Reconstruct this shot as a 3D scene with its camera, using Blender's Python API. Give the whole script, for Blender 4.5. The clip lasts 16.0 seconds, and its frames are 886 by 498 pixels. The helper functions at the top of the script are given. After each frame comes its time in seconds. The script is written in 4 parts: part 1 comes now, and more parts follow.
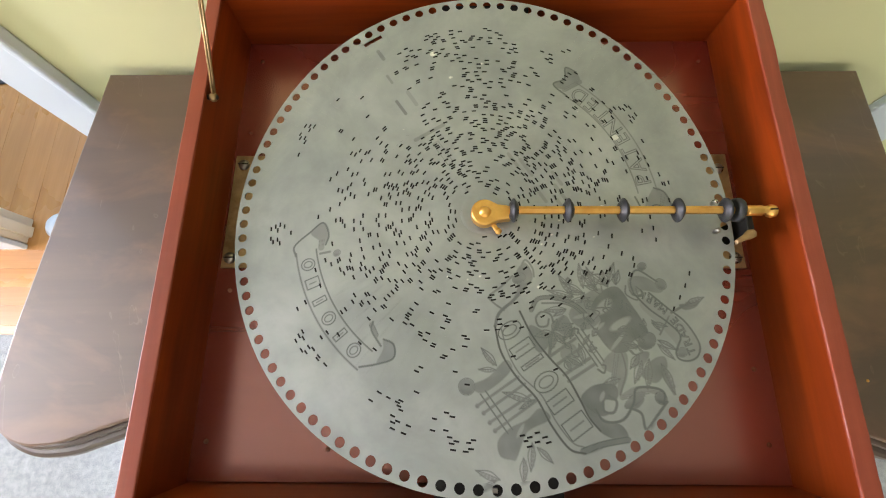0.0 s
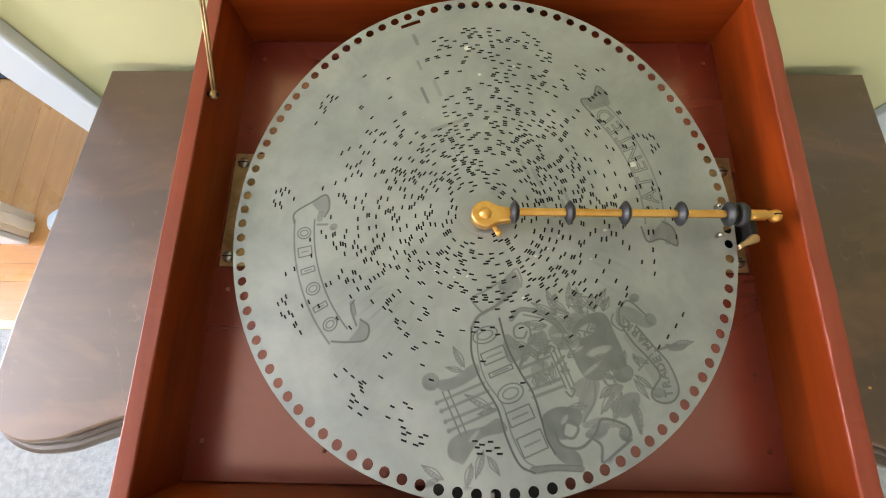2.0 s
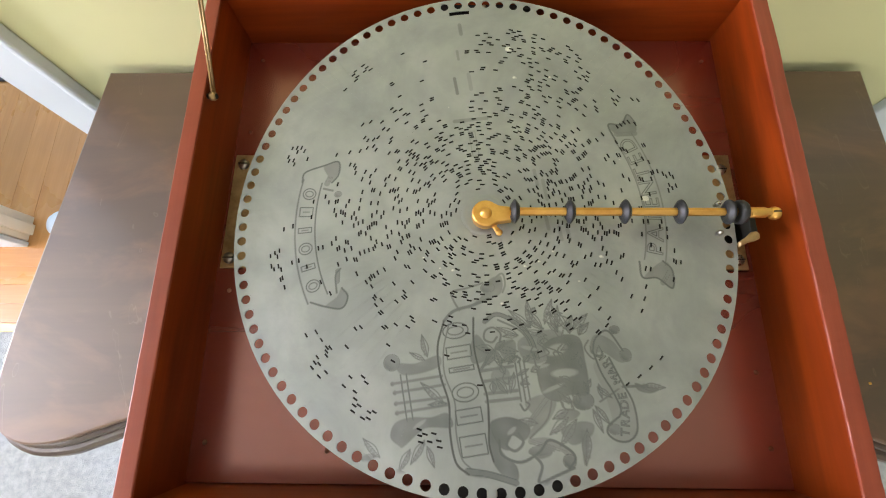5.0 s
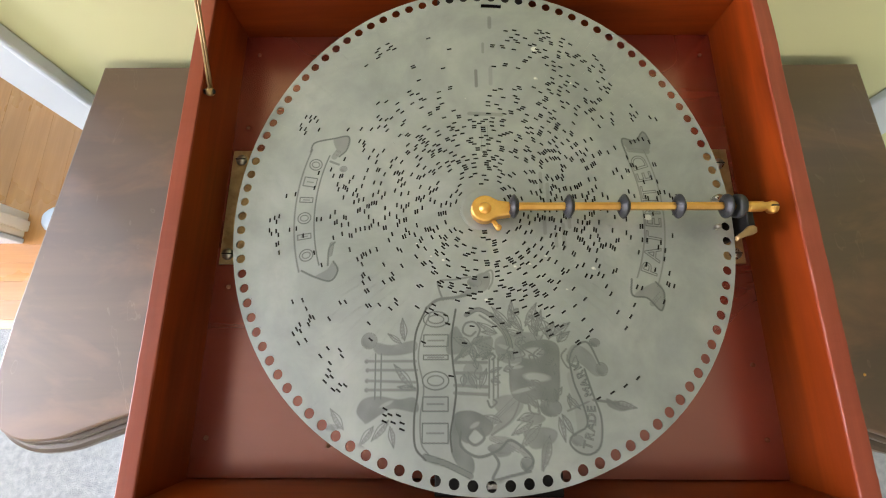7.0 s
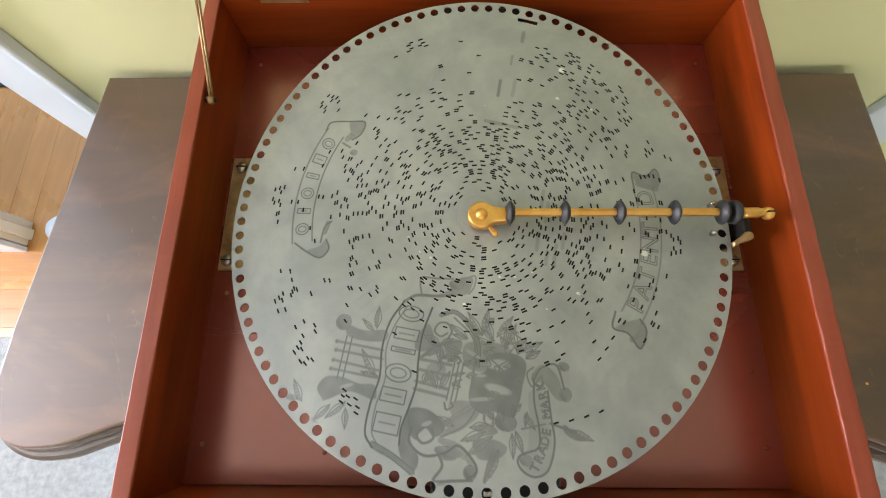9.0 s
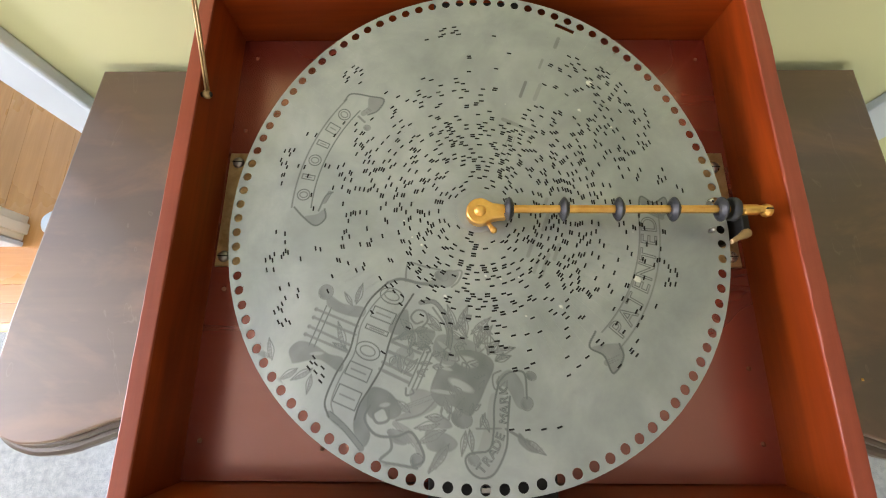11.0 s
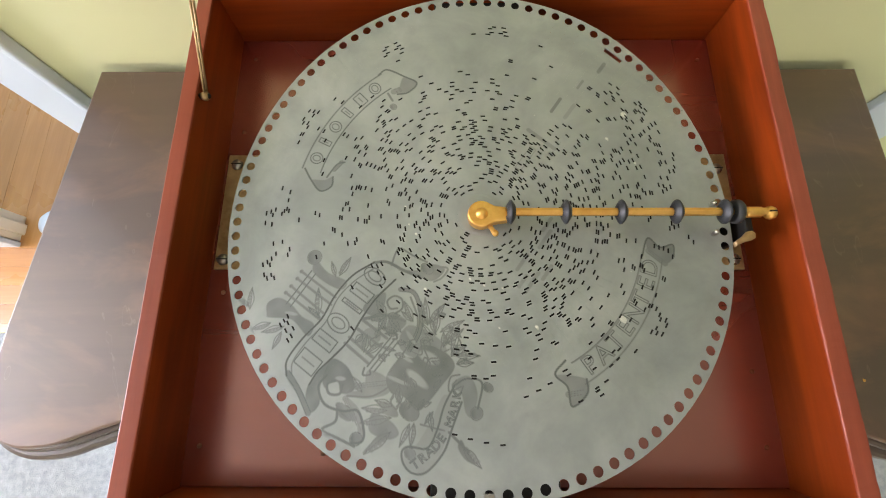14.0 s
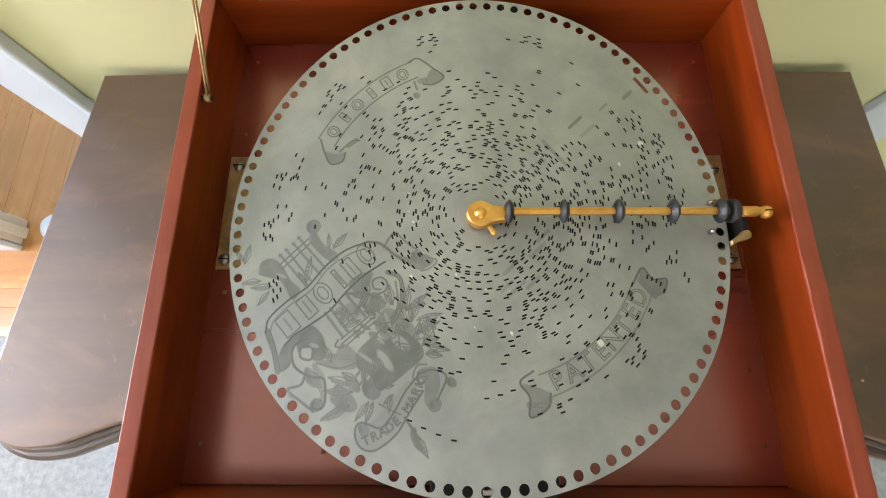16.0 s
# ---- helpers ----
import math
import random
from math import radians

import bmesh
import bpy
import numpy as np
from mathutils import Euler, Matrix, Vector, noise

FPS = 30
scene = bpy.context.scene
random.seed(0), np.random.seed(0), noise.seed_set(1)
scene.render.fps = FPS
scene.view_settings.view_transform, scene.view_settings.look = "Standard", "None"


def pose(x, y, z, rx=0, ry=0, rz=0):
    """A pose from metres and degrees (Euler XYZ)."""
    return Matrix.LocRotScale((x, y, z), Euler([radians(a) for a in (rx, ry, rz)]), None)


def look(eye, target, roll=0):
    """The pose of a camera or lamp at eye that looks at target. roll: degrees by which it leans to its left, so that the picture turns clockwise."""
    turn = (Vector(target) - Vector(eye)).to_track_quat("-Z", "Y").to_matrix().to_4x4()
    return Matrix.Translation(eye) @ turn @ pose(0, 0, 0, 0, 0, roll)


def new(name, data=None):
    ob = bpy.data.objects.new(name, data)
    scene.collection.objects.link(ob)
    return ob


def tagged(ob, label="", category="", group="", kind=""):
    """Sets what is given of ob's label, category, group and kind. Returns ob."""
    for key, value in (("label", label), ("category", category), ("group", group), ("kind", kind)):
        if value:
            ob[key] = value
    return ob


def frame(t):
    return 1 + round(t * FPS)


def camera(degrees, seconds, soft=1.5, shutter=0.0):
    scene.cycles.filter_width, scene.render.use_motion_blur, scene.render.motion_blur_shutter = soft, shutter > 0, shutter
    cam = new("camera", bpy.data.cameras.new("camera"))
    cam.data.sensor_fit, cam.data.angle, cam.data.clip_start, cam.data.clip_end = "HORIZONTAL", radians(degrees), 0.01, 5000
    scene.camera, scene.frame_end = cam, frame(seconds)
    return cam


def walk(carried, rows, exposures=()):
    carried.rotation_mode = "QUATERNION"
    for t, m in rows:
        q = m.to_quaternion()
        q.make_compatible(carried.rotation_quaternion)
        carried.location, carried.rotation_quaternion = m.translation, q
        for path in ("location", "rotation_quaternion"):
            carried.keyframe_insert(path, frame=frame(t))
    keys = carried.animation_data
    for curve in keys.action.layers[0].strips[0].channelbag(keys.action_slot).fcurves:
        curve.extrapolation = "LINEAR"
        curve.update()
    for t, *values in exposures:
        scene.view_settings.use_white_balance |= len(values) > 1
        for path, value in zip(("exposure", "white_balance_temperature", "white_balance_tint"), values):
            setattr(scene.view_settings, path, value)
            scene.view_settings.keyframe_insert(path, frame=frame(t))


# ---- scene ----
cam = camera(90.73, 16.0, soft=1.05)
PATH = [
    (0.0, pose(-0.0261, -0.1179, 1.2874, 15.864, 0.767, 0.203)),
    (0.5, pose(-0.0255, -0.1164, 1.2877, 15.938, 0.789, 0.301)),
    (1.0, pose(-0.0252, -0.1144, 1.2867, 15.882, 0.791, 0.517)),
    (1.5, pose(-0.0241, -0.1147, 1.2860, 15.950, 0.800, 0.691)),
    (2.0, pose(-0.0249, -0.1159, 1.2850, 15.805, 0.752, 0.922)),
    (2.5, pose(-0.0242, -0.1187, 1.2841, 15.827, 0.713, 1.064)),
    (3.0, pose(-0.0241, -0.1191, 1.2855, 15.774, 0.762, 1.106)),
    (3.5, pose(-0.0242, -0.1167, 1.2860, 15.756, 0.731, 1.053)),
    (4.0, pose(-0.0247, -0.1156, 1.2853, 15.739, 0.791, 0.874)),
    (6.5, pose(-0.0271, -0.1155, 1.2865, 15.301, 0.632, 0.096)),
    (7.0, pose(-0.0274, -0.1150, 1.2865, 14.943, 0.540, 0.083)),
    (7.5, pose(-0.0273, -0.1191, 1.2840, 15.065, 0.563, 0.245)),
    (8.0, pose(-0.0262, -0.1184, 1.2863, 15.587, 0.676, 0.186)),
    (8.5, pose(-0.0252, -0.1175, 1.2863, 15.901, 0.728, 0.127)),
    (9.0, pose(-0.0233, -0.1180, 1.2872, 16.189, 0.817, 0.217)),
    (11.5, pose(-0.0239, -0.1167, 1.2860, 15.519, 0.487, 0.240)),
    (12.0, pose(-0.0245, -0.1180, 1.2875, 15.542, 0.502, 0.153)),
    (12.5, pose(-0.0251, -0.1176, 1.2877, 15.500, 0.518, 0.096)),
    (13.0, pose(-0.0251, -0.1160, 1.2865, 15.481, 0.475, -0.045)),
    (13.5, pose(-0.0250, -0.1144, 1.2854, 15.416, 0.461, -0.056)),
    (14.0, pose(-0.0254, -0.1125, 1.2844, 15.361, 0.420, 0.070)),
    (14.5, pose(-0.0253, -0.1130, 1.2846, 15.436, 0.411, 0.068)),
    (15.0, pose(-0.0240, -0.1141, 1.2862, 15.636, 0.452, 0.080)),
    (15.5, pose(-0.0243, -0.1158, 1.2869, 15.733, 0.455, 0.034)),
    (16.0, pose(-0.0246, -0.1171, 1.2869, 15.914, 0.475, 0.032)),
]
walk(cam, PATH, exposures=((0.0, -0.25), (16.0, -0.25)))

# ---- world, daylight and exposure ----
world = bpy.data.worlds.new("daylight")
world.use_nodes = True
scene.world = world
wn = world.node_tree
sky = wn.nodes.new("ShaderNodeTexSky")
sky.sky_type = 'NISHITA'
sky.sun_disc = False
sky.sun_elevation = radians(38)
sky.sun_rotation = radians(45)
wn.nodes["Background"].inputs[1].default_value = 0.12
wn.links.new(sky.outputs[0], wn.nodes["Background"].inputs[0])
sun_data = bpy.data.lights.new("sun", 'SUN')
sun_data.energy, sun_data.angle, sun_data.color = 2.0, radians(0.53), (1.0, 0.95, 0.88)
sun = new("sun", sun_data)
sun.matrix_world = look((6, 6, 6.6), (0, 0, 0))


def area_light(name, eye, target, w, h, power, color):
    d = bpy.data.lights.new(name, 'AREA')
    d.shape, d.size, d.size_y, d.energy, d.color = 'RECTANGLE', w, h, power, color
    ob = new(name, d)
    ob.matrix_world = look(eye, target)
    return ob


area_light("front_window_light", (0.25, -2.92, 1.15), (0.45, 0, 1.15), 1.5, 1.2, 40, (1.0, 0.86, 0.70))
area_light("side_window_light", (-3.52, -0.35, 1.60), (0, -0.15, 2.3), 1.5, 1.3, 235, (0.92, 0.87, 1.0))
area_light("hall_window_light", (-3.52, 1.90, 1.60), (-1.4, 0.7, 0.3), 1.3, 1.3, 5, (1.0, 0.95, 0.88))
# unseen lamp high in the hall, added to lay a bluish sheen on the tabletop
area_light("table_sheen_light", (-2.60, 2.60, 4.35), (-0.6, 0.2, 0.75), 0.8, 0.8, 185, (0.60, 0.75, 1.0))

# ---- materials ----
MATS = {}


def nodes_of(name):
    m = bpy.data.materials.new(name)
    m.use_nodes = True
    MATS[name] = m
    nt = m.node_tree
    return m, nt, nt.nodes["Principled BSDF"]


def add(nt, kind, **values):
    n = nt.nodes.new(kind)
    for key, v in values.items():
        n.inputs[key.replace("_", " ")].default_value = v
    return n


def ramp(nt, fac, stops):
    r = nt.nodes.new("ShaderNodeValToRGB")
    r.color_ramp.elements[0].position, r.color_ramp.elements[0].color = stops[0][0], (*stops[0][1], 1)
    r.color_ramp.elements[1].position, r.color_ramp.elements[1].color = stops[-1][0], (*stops[-1][1], 1)
    for p, c in stops[1:-1]:
        e = r.color_ramp.elements.new(p)
        e.color = (*c, 1)
    nt.links.new(fac, r.inputs[0])
    return r.outputs[0]


def coords(nt, scale=(1, 1, 1), turn=(0, 0, 0)):
    tc = nt.nodes.new("ShaderNodeTexCoord")
    mp = nt.nodes.new("ShaderNodeMapping")
    mp.inputs["Scale"].default_value = scale
    mp.inputs["Rotation"].default_value = turn
    nt.links.new(tc.outputs["Object"], mp.inputs[0])
    return mp.outputs[0]


def noisy(nt, vec, scale, detail=4.0, rough=0.55, distort=0.0):
    n = add(nt, "ShaderNodeTexNoise", Scale=scale, Detail=detail, Roughness=rough, Distortion=distort)
    nt.links.new(vec, n.inputs["Vector"])
    return n.outputs["Fac"]


def bump(nt, bsdf, fac, strength, distance):
    b = add(nt, "ShaderNodeBump", Strength=strength, Distance=distance)
    nt.links.new(fac, b.inputs["Height"])
    nt.links.new(b.outputs[0], bsdf.inputs["Normal"])


def mix(nt, fac, a, b, blend='MIX'):
    n = nt.nodes.new("ShaderNodeMix")
    n.data_type, n.blend_type = 'RGBA', blend
    for v, i in ((fac, 0), (a, 6), (b, 7)):
        if hasattr(v, "links"):
            nt.links.new(v, n.inputs[i])
        else:
            n.inputs[i].default_value = v if i == 0 else (*v, 1)
    return n.outputs[2]


def spread(nt, fac, low, high, to_low, to_high):
    n = add(nt, "ShaderNodeMapRange")
    for i, v in enumerate((low, high, to_low, to_high), 1):
        n.inputs[i].default_value = v
    nt.links.new(fac, n.inputs[0])
    return n.outputs[0]


def wood(name, dark, mid, light, along, rough=(0.25, 0.4), scale=1.0, coat=0.0, bump_s=0.12, vary=0.0, coat_ior=1.6, grain=0.22, gloss=0.5, ior=1.5, tint=(1, 1, 1), blotch=0.35, worn=0.0):
    """Varnished wood whose grain runs along the axis 0, 1 or 2."""
    m, nt, b = nodes_of(name)
    s = [22.0, 22.0, 22.0]
    s[along] = 1.6
    v = coords(nt, tuple(scale * k for k in s))
    g1 = noisy(nt, v, 3.0, 6, 0.6, 0.8)
    s2 = [160.0, 160.0, 160.0]
    s2[along] = 5.0
    g2 = noisy(nt, coords(nt, tuple(scale * k for k in s2)), 2.0, 3, 0.6)
    stain = noisy(nt, coords(nt), 9.0 * scale, 3, 0.5)
    c = ramp(nt, g1, ((0.30, dark), (0.5, mid), (0.72, light)))
    c = mix(nt, spread(nt, g2, 0.40, 0.75, 0.0, grain), c, tuple(0.6 * k for k in dark))
    c = mix(nt, spread(nt, stain, 0.45, 0.72, 0.0, blotch), c, tuple(0.62 * k for k in mid))
    if vary:
        info = nt.nodes.new("ShaderNodeObjectInfo")
        c = mix(nt, spread(nt, info.outputs["Random"], 0, 1, 0, vary), c, tuple(0.6 * k for k in mid))
    if worn:
        rub = noisy(nt, coords(nt, (0.7, 1.4, 1.0)), 9.0, 5, 0.62, 0.6)
        c = mix(nt, spread(nt, rub, 0.50, 0.68, 0.0, worn), c, (1.9 * light[0], 1.75 * light[1], 1.6 * light[2]))
        line = noisy(nt, coords(nt, (1.0, 0.35, 1.0)), 26.0, 2, 0.4, 1.5)
        near = spread(nt, line, 0.655, 0.661, 0.0, 0.25 * worn)
        far = spread(nt, line, 0.664, 0.670, 1.0, 0.0)
        both = nt.nodes.new("ShaderNodeMath")
        both.operation = 'MULTIPLY'
        nt.links.new(near, both.inputs[0])
        nt.links.new(far, both.inputs[1])
        c = mix(nt, both.outputs[0], c, (0.42, 0.30, 0.22))
    nt.links.new(c, b.inputs["Base Color"])
    nt.links.new(spread(nt, stain, 0.3, 0.7, *rough), b.inputs["Roughness"])
    b.inputs["Coat Weight"].default_value = coat
    b.inputs["Specular IOR Level"].default_value = gloss
    b.inputs["IOR"].default_value = ior
    b.inputs["Specular Tint"].default_value = (*tint, 1)
    b.inputs["Coat Roughness"].default_value = rough[0]
    b.inputs["Coat IOR"].default_value = coat_ior
    if bump_s:
        bump(nt, b, g2, bump_s, 0.0006)
    return m


def paint(name, color, rough=0.6, vary=0.06, scale=6.0, relief=0.15):
    m, nt, b = nodes_of(name)
    v = coords(nt)
    n1, n2 = noisy(nt, v, scale, 4), noisy(nt, v, scale * 45, 3)
    c = ramp(nt, n1, ((0.3, tuple(k * (1 - vary) for k in color)), (0.7, tuple(min(1, k * (1 + vary)) for k in color))))
    nt.links.new(c, b.inputs["Base Color"])
    b.inputs["Roughness"].default_value = rough
    bump(nt, b, n2, relief, 0.0008)
    return m


def metal(name, color, rough, tarnish, metallic=1.0, scale=60.0):
    m, nt, b = nodes_of(name)
    n = noisy(nt, coords(nt), scale, 5, 0.6)
    c = ramp(nt, n, ((0.35, tarnish), (0.62, color)))
    nt.links.new(c, b.inputs["Base Color"])
    nt.links.new(spread(nt, n, 0.3, 0.7, rough + 0.15, rough), b.inputs["Roughness"])
    b.inputs["Metallic"].default_value = metallic
    bump(nt, b, n, 0.08, 0.0004)
    return m


BOX_Y = wood("mahogany_lengthwise", (0.138, 0.0185, 0.0022), (0.228, 0.0335, 0.0034), (0.305, 0.051, 0.0052), 1, (0.34, 0.48), 0.5, 0.05, gloss=0.22, blotch=0.75)
BOX_X = wood("mahogany_crosswise", (0.138, 0.0185, 0.0022), (0.228, 0.0335, 0.0034), (0.305, 0.051, 0.0052), 0, (0.34, 0.48), 0.5, 0.05, gloss=0.22, blotch=0.75)
RIM = wood("worn_mahogany_rim", (0.215, 0.040, 0.019), (0.285, 0.058, 0.029), (0.350, 0.082, 0.044), 1, (0.36, 0.50), 0.5, 0.05, gloss=0.35, blotch=0.5)
BED = wood("mahogany_board", (0.148, 0.0195, 0.0112), (0.155, 0.021, 0.012), (0.163, 0.0228, 0.0132), 0, (0.22, 0.32), 0.35, 0.0, 0.0, grain=0.04, ior=2.7, tint=(1.0, 0.56, 0.48))
TABLE = wood("dark_walnut", (0.068, 0.032, 0.017), (0.088, 0.042, 0.022), (0.114, 0.057, 0.031), 0, (0.40, 0.50), 0.3, 0.65, 0.015, coat_ior=1.75, grain=0.10, blotch=0.7, worn=0.5)
EDGE = wood("dark_moulding", (0.045, 0.022, 0.014), (0.055, 0.028, 0.018), (0.070, 0.036, 0.023), 0, (0.30, 0.42), 0.3, 0.8, 0.02, coat_ior=1.7, grain=0.06)
PLANK = wood("oak_plank", (0.40, 0.165, 0.040), (0.48, 0.22, 0.062), (0.56, 0.29, 0.10), 1, (0.24, 0.36), 0.5, 0.1, vary=0.35, grain=0.12)
STRIP = wood("oak_strip", (0.46, 0.24, 0.09), (0.58, 0.33, 0.14), (0.66, 0.40, 0.18), 0, (0.25, 0.36), 0.7, 0.2)
WALL = paint("yellow_wall_paint", (0.645, 0.670, 0.40), 0.65, 0.03, 2.0, 0.12)
HALLWALL = paint("cream_wall_paint", (0.72, 0.70, 0.60), 0.65, 0.03, 2.0, 0.12)
CEIL = paint("white_ceiling_paint", (0.80, 0.80, 0.78), 0.8, 0.02, 2.0, 0.1)
TRIM = paint("white_gloss_paint", (0.60, 0.68, 0.78), 0.32, 0.02, 8.0, 0.04)
CREAM = paint("cream_gloss_paint", (0.78, 0.72, 0.62), 0.4, 0.04, 8.0, 0.05)
NAVY = paint("dark_blue_cloth", (0.05, 0.06, 0.09), 0.9, 0.15, 30.0, 0.3)
BRASS = metal("warm_brass", (0.80, 0.48, 0.15), 0.34, (0.66, 0.36, 0.10))
OLD_BRASS = metal("tarnished_brass", (0.47, 0.33, 0.17), 0.40, (0.27, 0.17, 0.08), 0.75)
IRON = metal("blackened_iron", (0.018, 0.017, 0.016), 0.5, (0.010, 0.009, 0.008), 0.4)
COPPER = metal("dull_copper", (0.30, 0.13, 0.075), 0.45, (0.16, 0.06, 0.035), 0.7)
STEEL = metal("bright_steel", (0.48, 0.46, 0.43), 0.24, (0.25, 0.24, 0.22))
# black that paints the shade inside the disc's punched slots
SLOT_BLACK = paint("slot_shade_black", (0.008, 0.008, 0.008), 0.8, 0.2, 60.0, 0.1)
RUBBER = paint("black_rubber", (0.020, 0.022, 0.026), 0.42, 0.25, 90.0, 0.15)


def carpet_material():
    m, nt, b = nodes_of("grey_cut_pile")
    v = coords(nt)
    fine, tuft, big = noisy(nt, v, 420, 3), noisy(nt, v, 55, 3, 0.55), noisy(nt, v, 5, 3)
    c = ramp(nt, tuft, ((0.3, (0.25, 0.28, 0.31)), (0.7, (0.41, 0.44, 0.48))))
    c = mix(nt, spread(nt, big, 0.4, 0.7, 0, 0.3), c, (0.31, 0.335, 0.36))
    nt.links.new(c, b.inputs["Base Color"])
    b.inputs["Roughness"].default_value = 0.95
    b.inputs["Sheen Weight"].default_value = 0.3
    s = mix(nt, 0.5, tuft, fine)
    bump(nt, b, s, 0.6, 0.006)
    return m


CARPET = carpet_material()


def disc_material():
    m, nt, b = nodes_of("etched_zinc_plate")
    v = coords(nt)
    cloud, mid, fine = noisy(nt, v, 14, 5, 0.6, 0.4), noisy(nt, v, 60, 4, 0.6), noisy(nt, v, 700, 2)
    c = ramp(nt, cloud, ((0.30, (0.268, 0.293, 0.303)), (0.5, (0.340, 0.364, 0.374)), (0.72, (0.432, 0.454, 0.464))))
    c = mix(nt, spread(nt, mid, 0.5, 0.8, 0.0, 0.25), c, (0.28, 0.29, 0.285))
    etch = nt.nodes.new("ShaderNodeAttribute")
    etch.attribute_name = "etch"
    c = mix(nt, spread(nt, etch.outputs["Fac"], 0.0, 0.95, 0.0, 1.0), c, (0.045, 0.052, 0.052))
    fleck = nt.nodes.new("ShaderNodeAttribute")
    fleck.attribute_name = "fleck"
    c = mix(nt, fleck.outputs["Fac"], c, (0.88, 0.89, 0.86))
    nt.links.new(c, b.inputs["Base Color"])
    b.inputs["Metallic"].default_value = 0.62
    nt.links.new(spread(nt, mid, 0.3, 0.7, 0.38, 0.50), b.inputs["Roughness"])
    bump(nt, b, fine, 0.05, 0.0002)
    return m


DISC = disc_material()

# ---- mesh helpers ----


def link(name, bm, material, parent=None, label="", smooth=False):
    me = bpy.data.meshes.new(name)
    bm.to_mesh(me)
    bm.free()
    me.materials.append(material)
    if smooth:
        me.shade_smooth()
    ob = new(name, me)
    if parent:
        ob.parent = parent
    if label:
        ob["label"] = label
    return ob


def part(name, bm, material, parent, label="", smooth=False):
    return link(name, bm, material, parent, label, smooth)


def box(x0, x1, y0, y1, z0, z1, bevel=0.0, seg=2, bm=None):
    bm2 = bmesh.new()
    bmesh.ops.create_cube(bm2, size=1.0, matrix=Matrix.Translation(((x0 + x1) / 2, (y0 + y1) / 2, (z0 + z1) / 2)) @ Matrix.Diagonal((x1 - x0, y1 - y0, z1 - z0, 1)))
    if bevel:
        bmesh.ops.bevel(bm2, geom=bm2.edges[:], offset=bevel, segments=seg, affect='EDGES', profile=0.5)
    if bm is None:
        return bm2
    tmp = bpy.data.meshes.new("tmp")
    bm2.to_mesh(tmp)
    bm2.free()
    bm.from_mesh(tmp)
    bpy.data.meshes.remove(tmp)
    return bm


def lathe(profile, m=None, seg=32, bm=None):
    """A body turned from (radius, height) pairs round its z axis, set at the pose m."""
    bm = bm or bmesh.new()
    m = m or Matrix()
    rings = []
    for r, z in profile:
        if r <= 1e-6:
            rings.append([bm.verts.new(m @ Vector((0, 0, z)))])
        else:
            rings.append([bm.verts.new(m @ Vector((r * math.cos(2 * math.pi * i / seg), r * math.sin(2 * math.pi * i / seg), z))) for i in range(seg)])
    for a, b in zip(rings, rings[1:]):
        for i in range(seg):
            j = (i + 1) % seg
            quad = [a[i % len(a)], a[j % len(a)], b[j % len(b)], b[i % len(b)]]
            quad = [v for k, v in enumerate(quad) if v not in quad[:k]]
            if len(quad) > 2:
                bm.faces.new(quad)
    bmesh.ops.recalc_face_normals(bm, faces=bm.faces[:])
    return bm


def slab(outline, z0, z1, bevel=0.0, m=None, seg=2):
    """A flat plate with this outline from z0 to z1."""
    bm = bmesh.new()
    m = m or Matrix()
    low = [bm.verts.new(m @ Vector((x, y, z0))) for x, y in outline]
    high = [bm.verts.new(m @ Vector((x, y, z1))) for x, y in outline]
    top, bottom = bm.faces.new(high), bm.faces.new(low[::-1])
    n = len(outline)
    for i in range(n):
        bm.faces.new((low[i], low[(i + 1) % n], high[(i + 1) % n], high[i]))
    bmesh.ops.recalc_face_normals(bm, faces=bm.faces[:])
    if bevel:
        bmesh.ops.bevel(bm, geom=list(top.edges) + list(bottom.edges), offset=bevel, segments=seg, affect='EDGES', profile=0.5)
    return bm


def thing(name, label, category, group="", at=(0, 0, 0)):
    ob = new(name)
    ob.empty_display_size = 0.05
    ob.location = at
    return tagged(ob, label, category, group)


def structure(name, bm, material, label=""):
    return tagged(link(name, bm, material), label, "", "", "structure")


X_AXIS = pose(0, 0, 0, 0, 90, 0)
DISC_Z, TABLE_Z, BED_Z, RIM_Z = 0.970, 0.750, 0.920, 0.980

# ---- the room ----
WALL_Y, DOOR_R, DOOR_L = 0.315, -0.694, -1.335


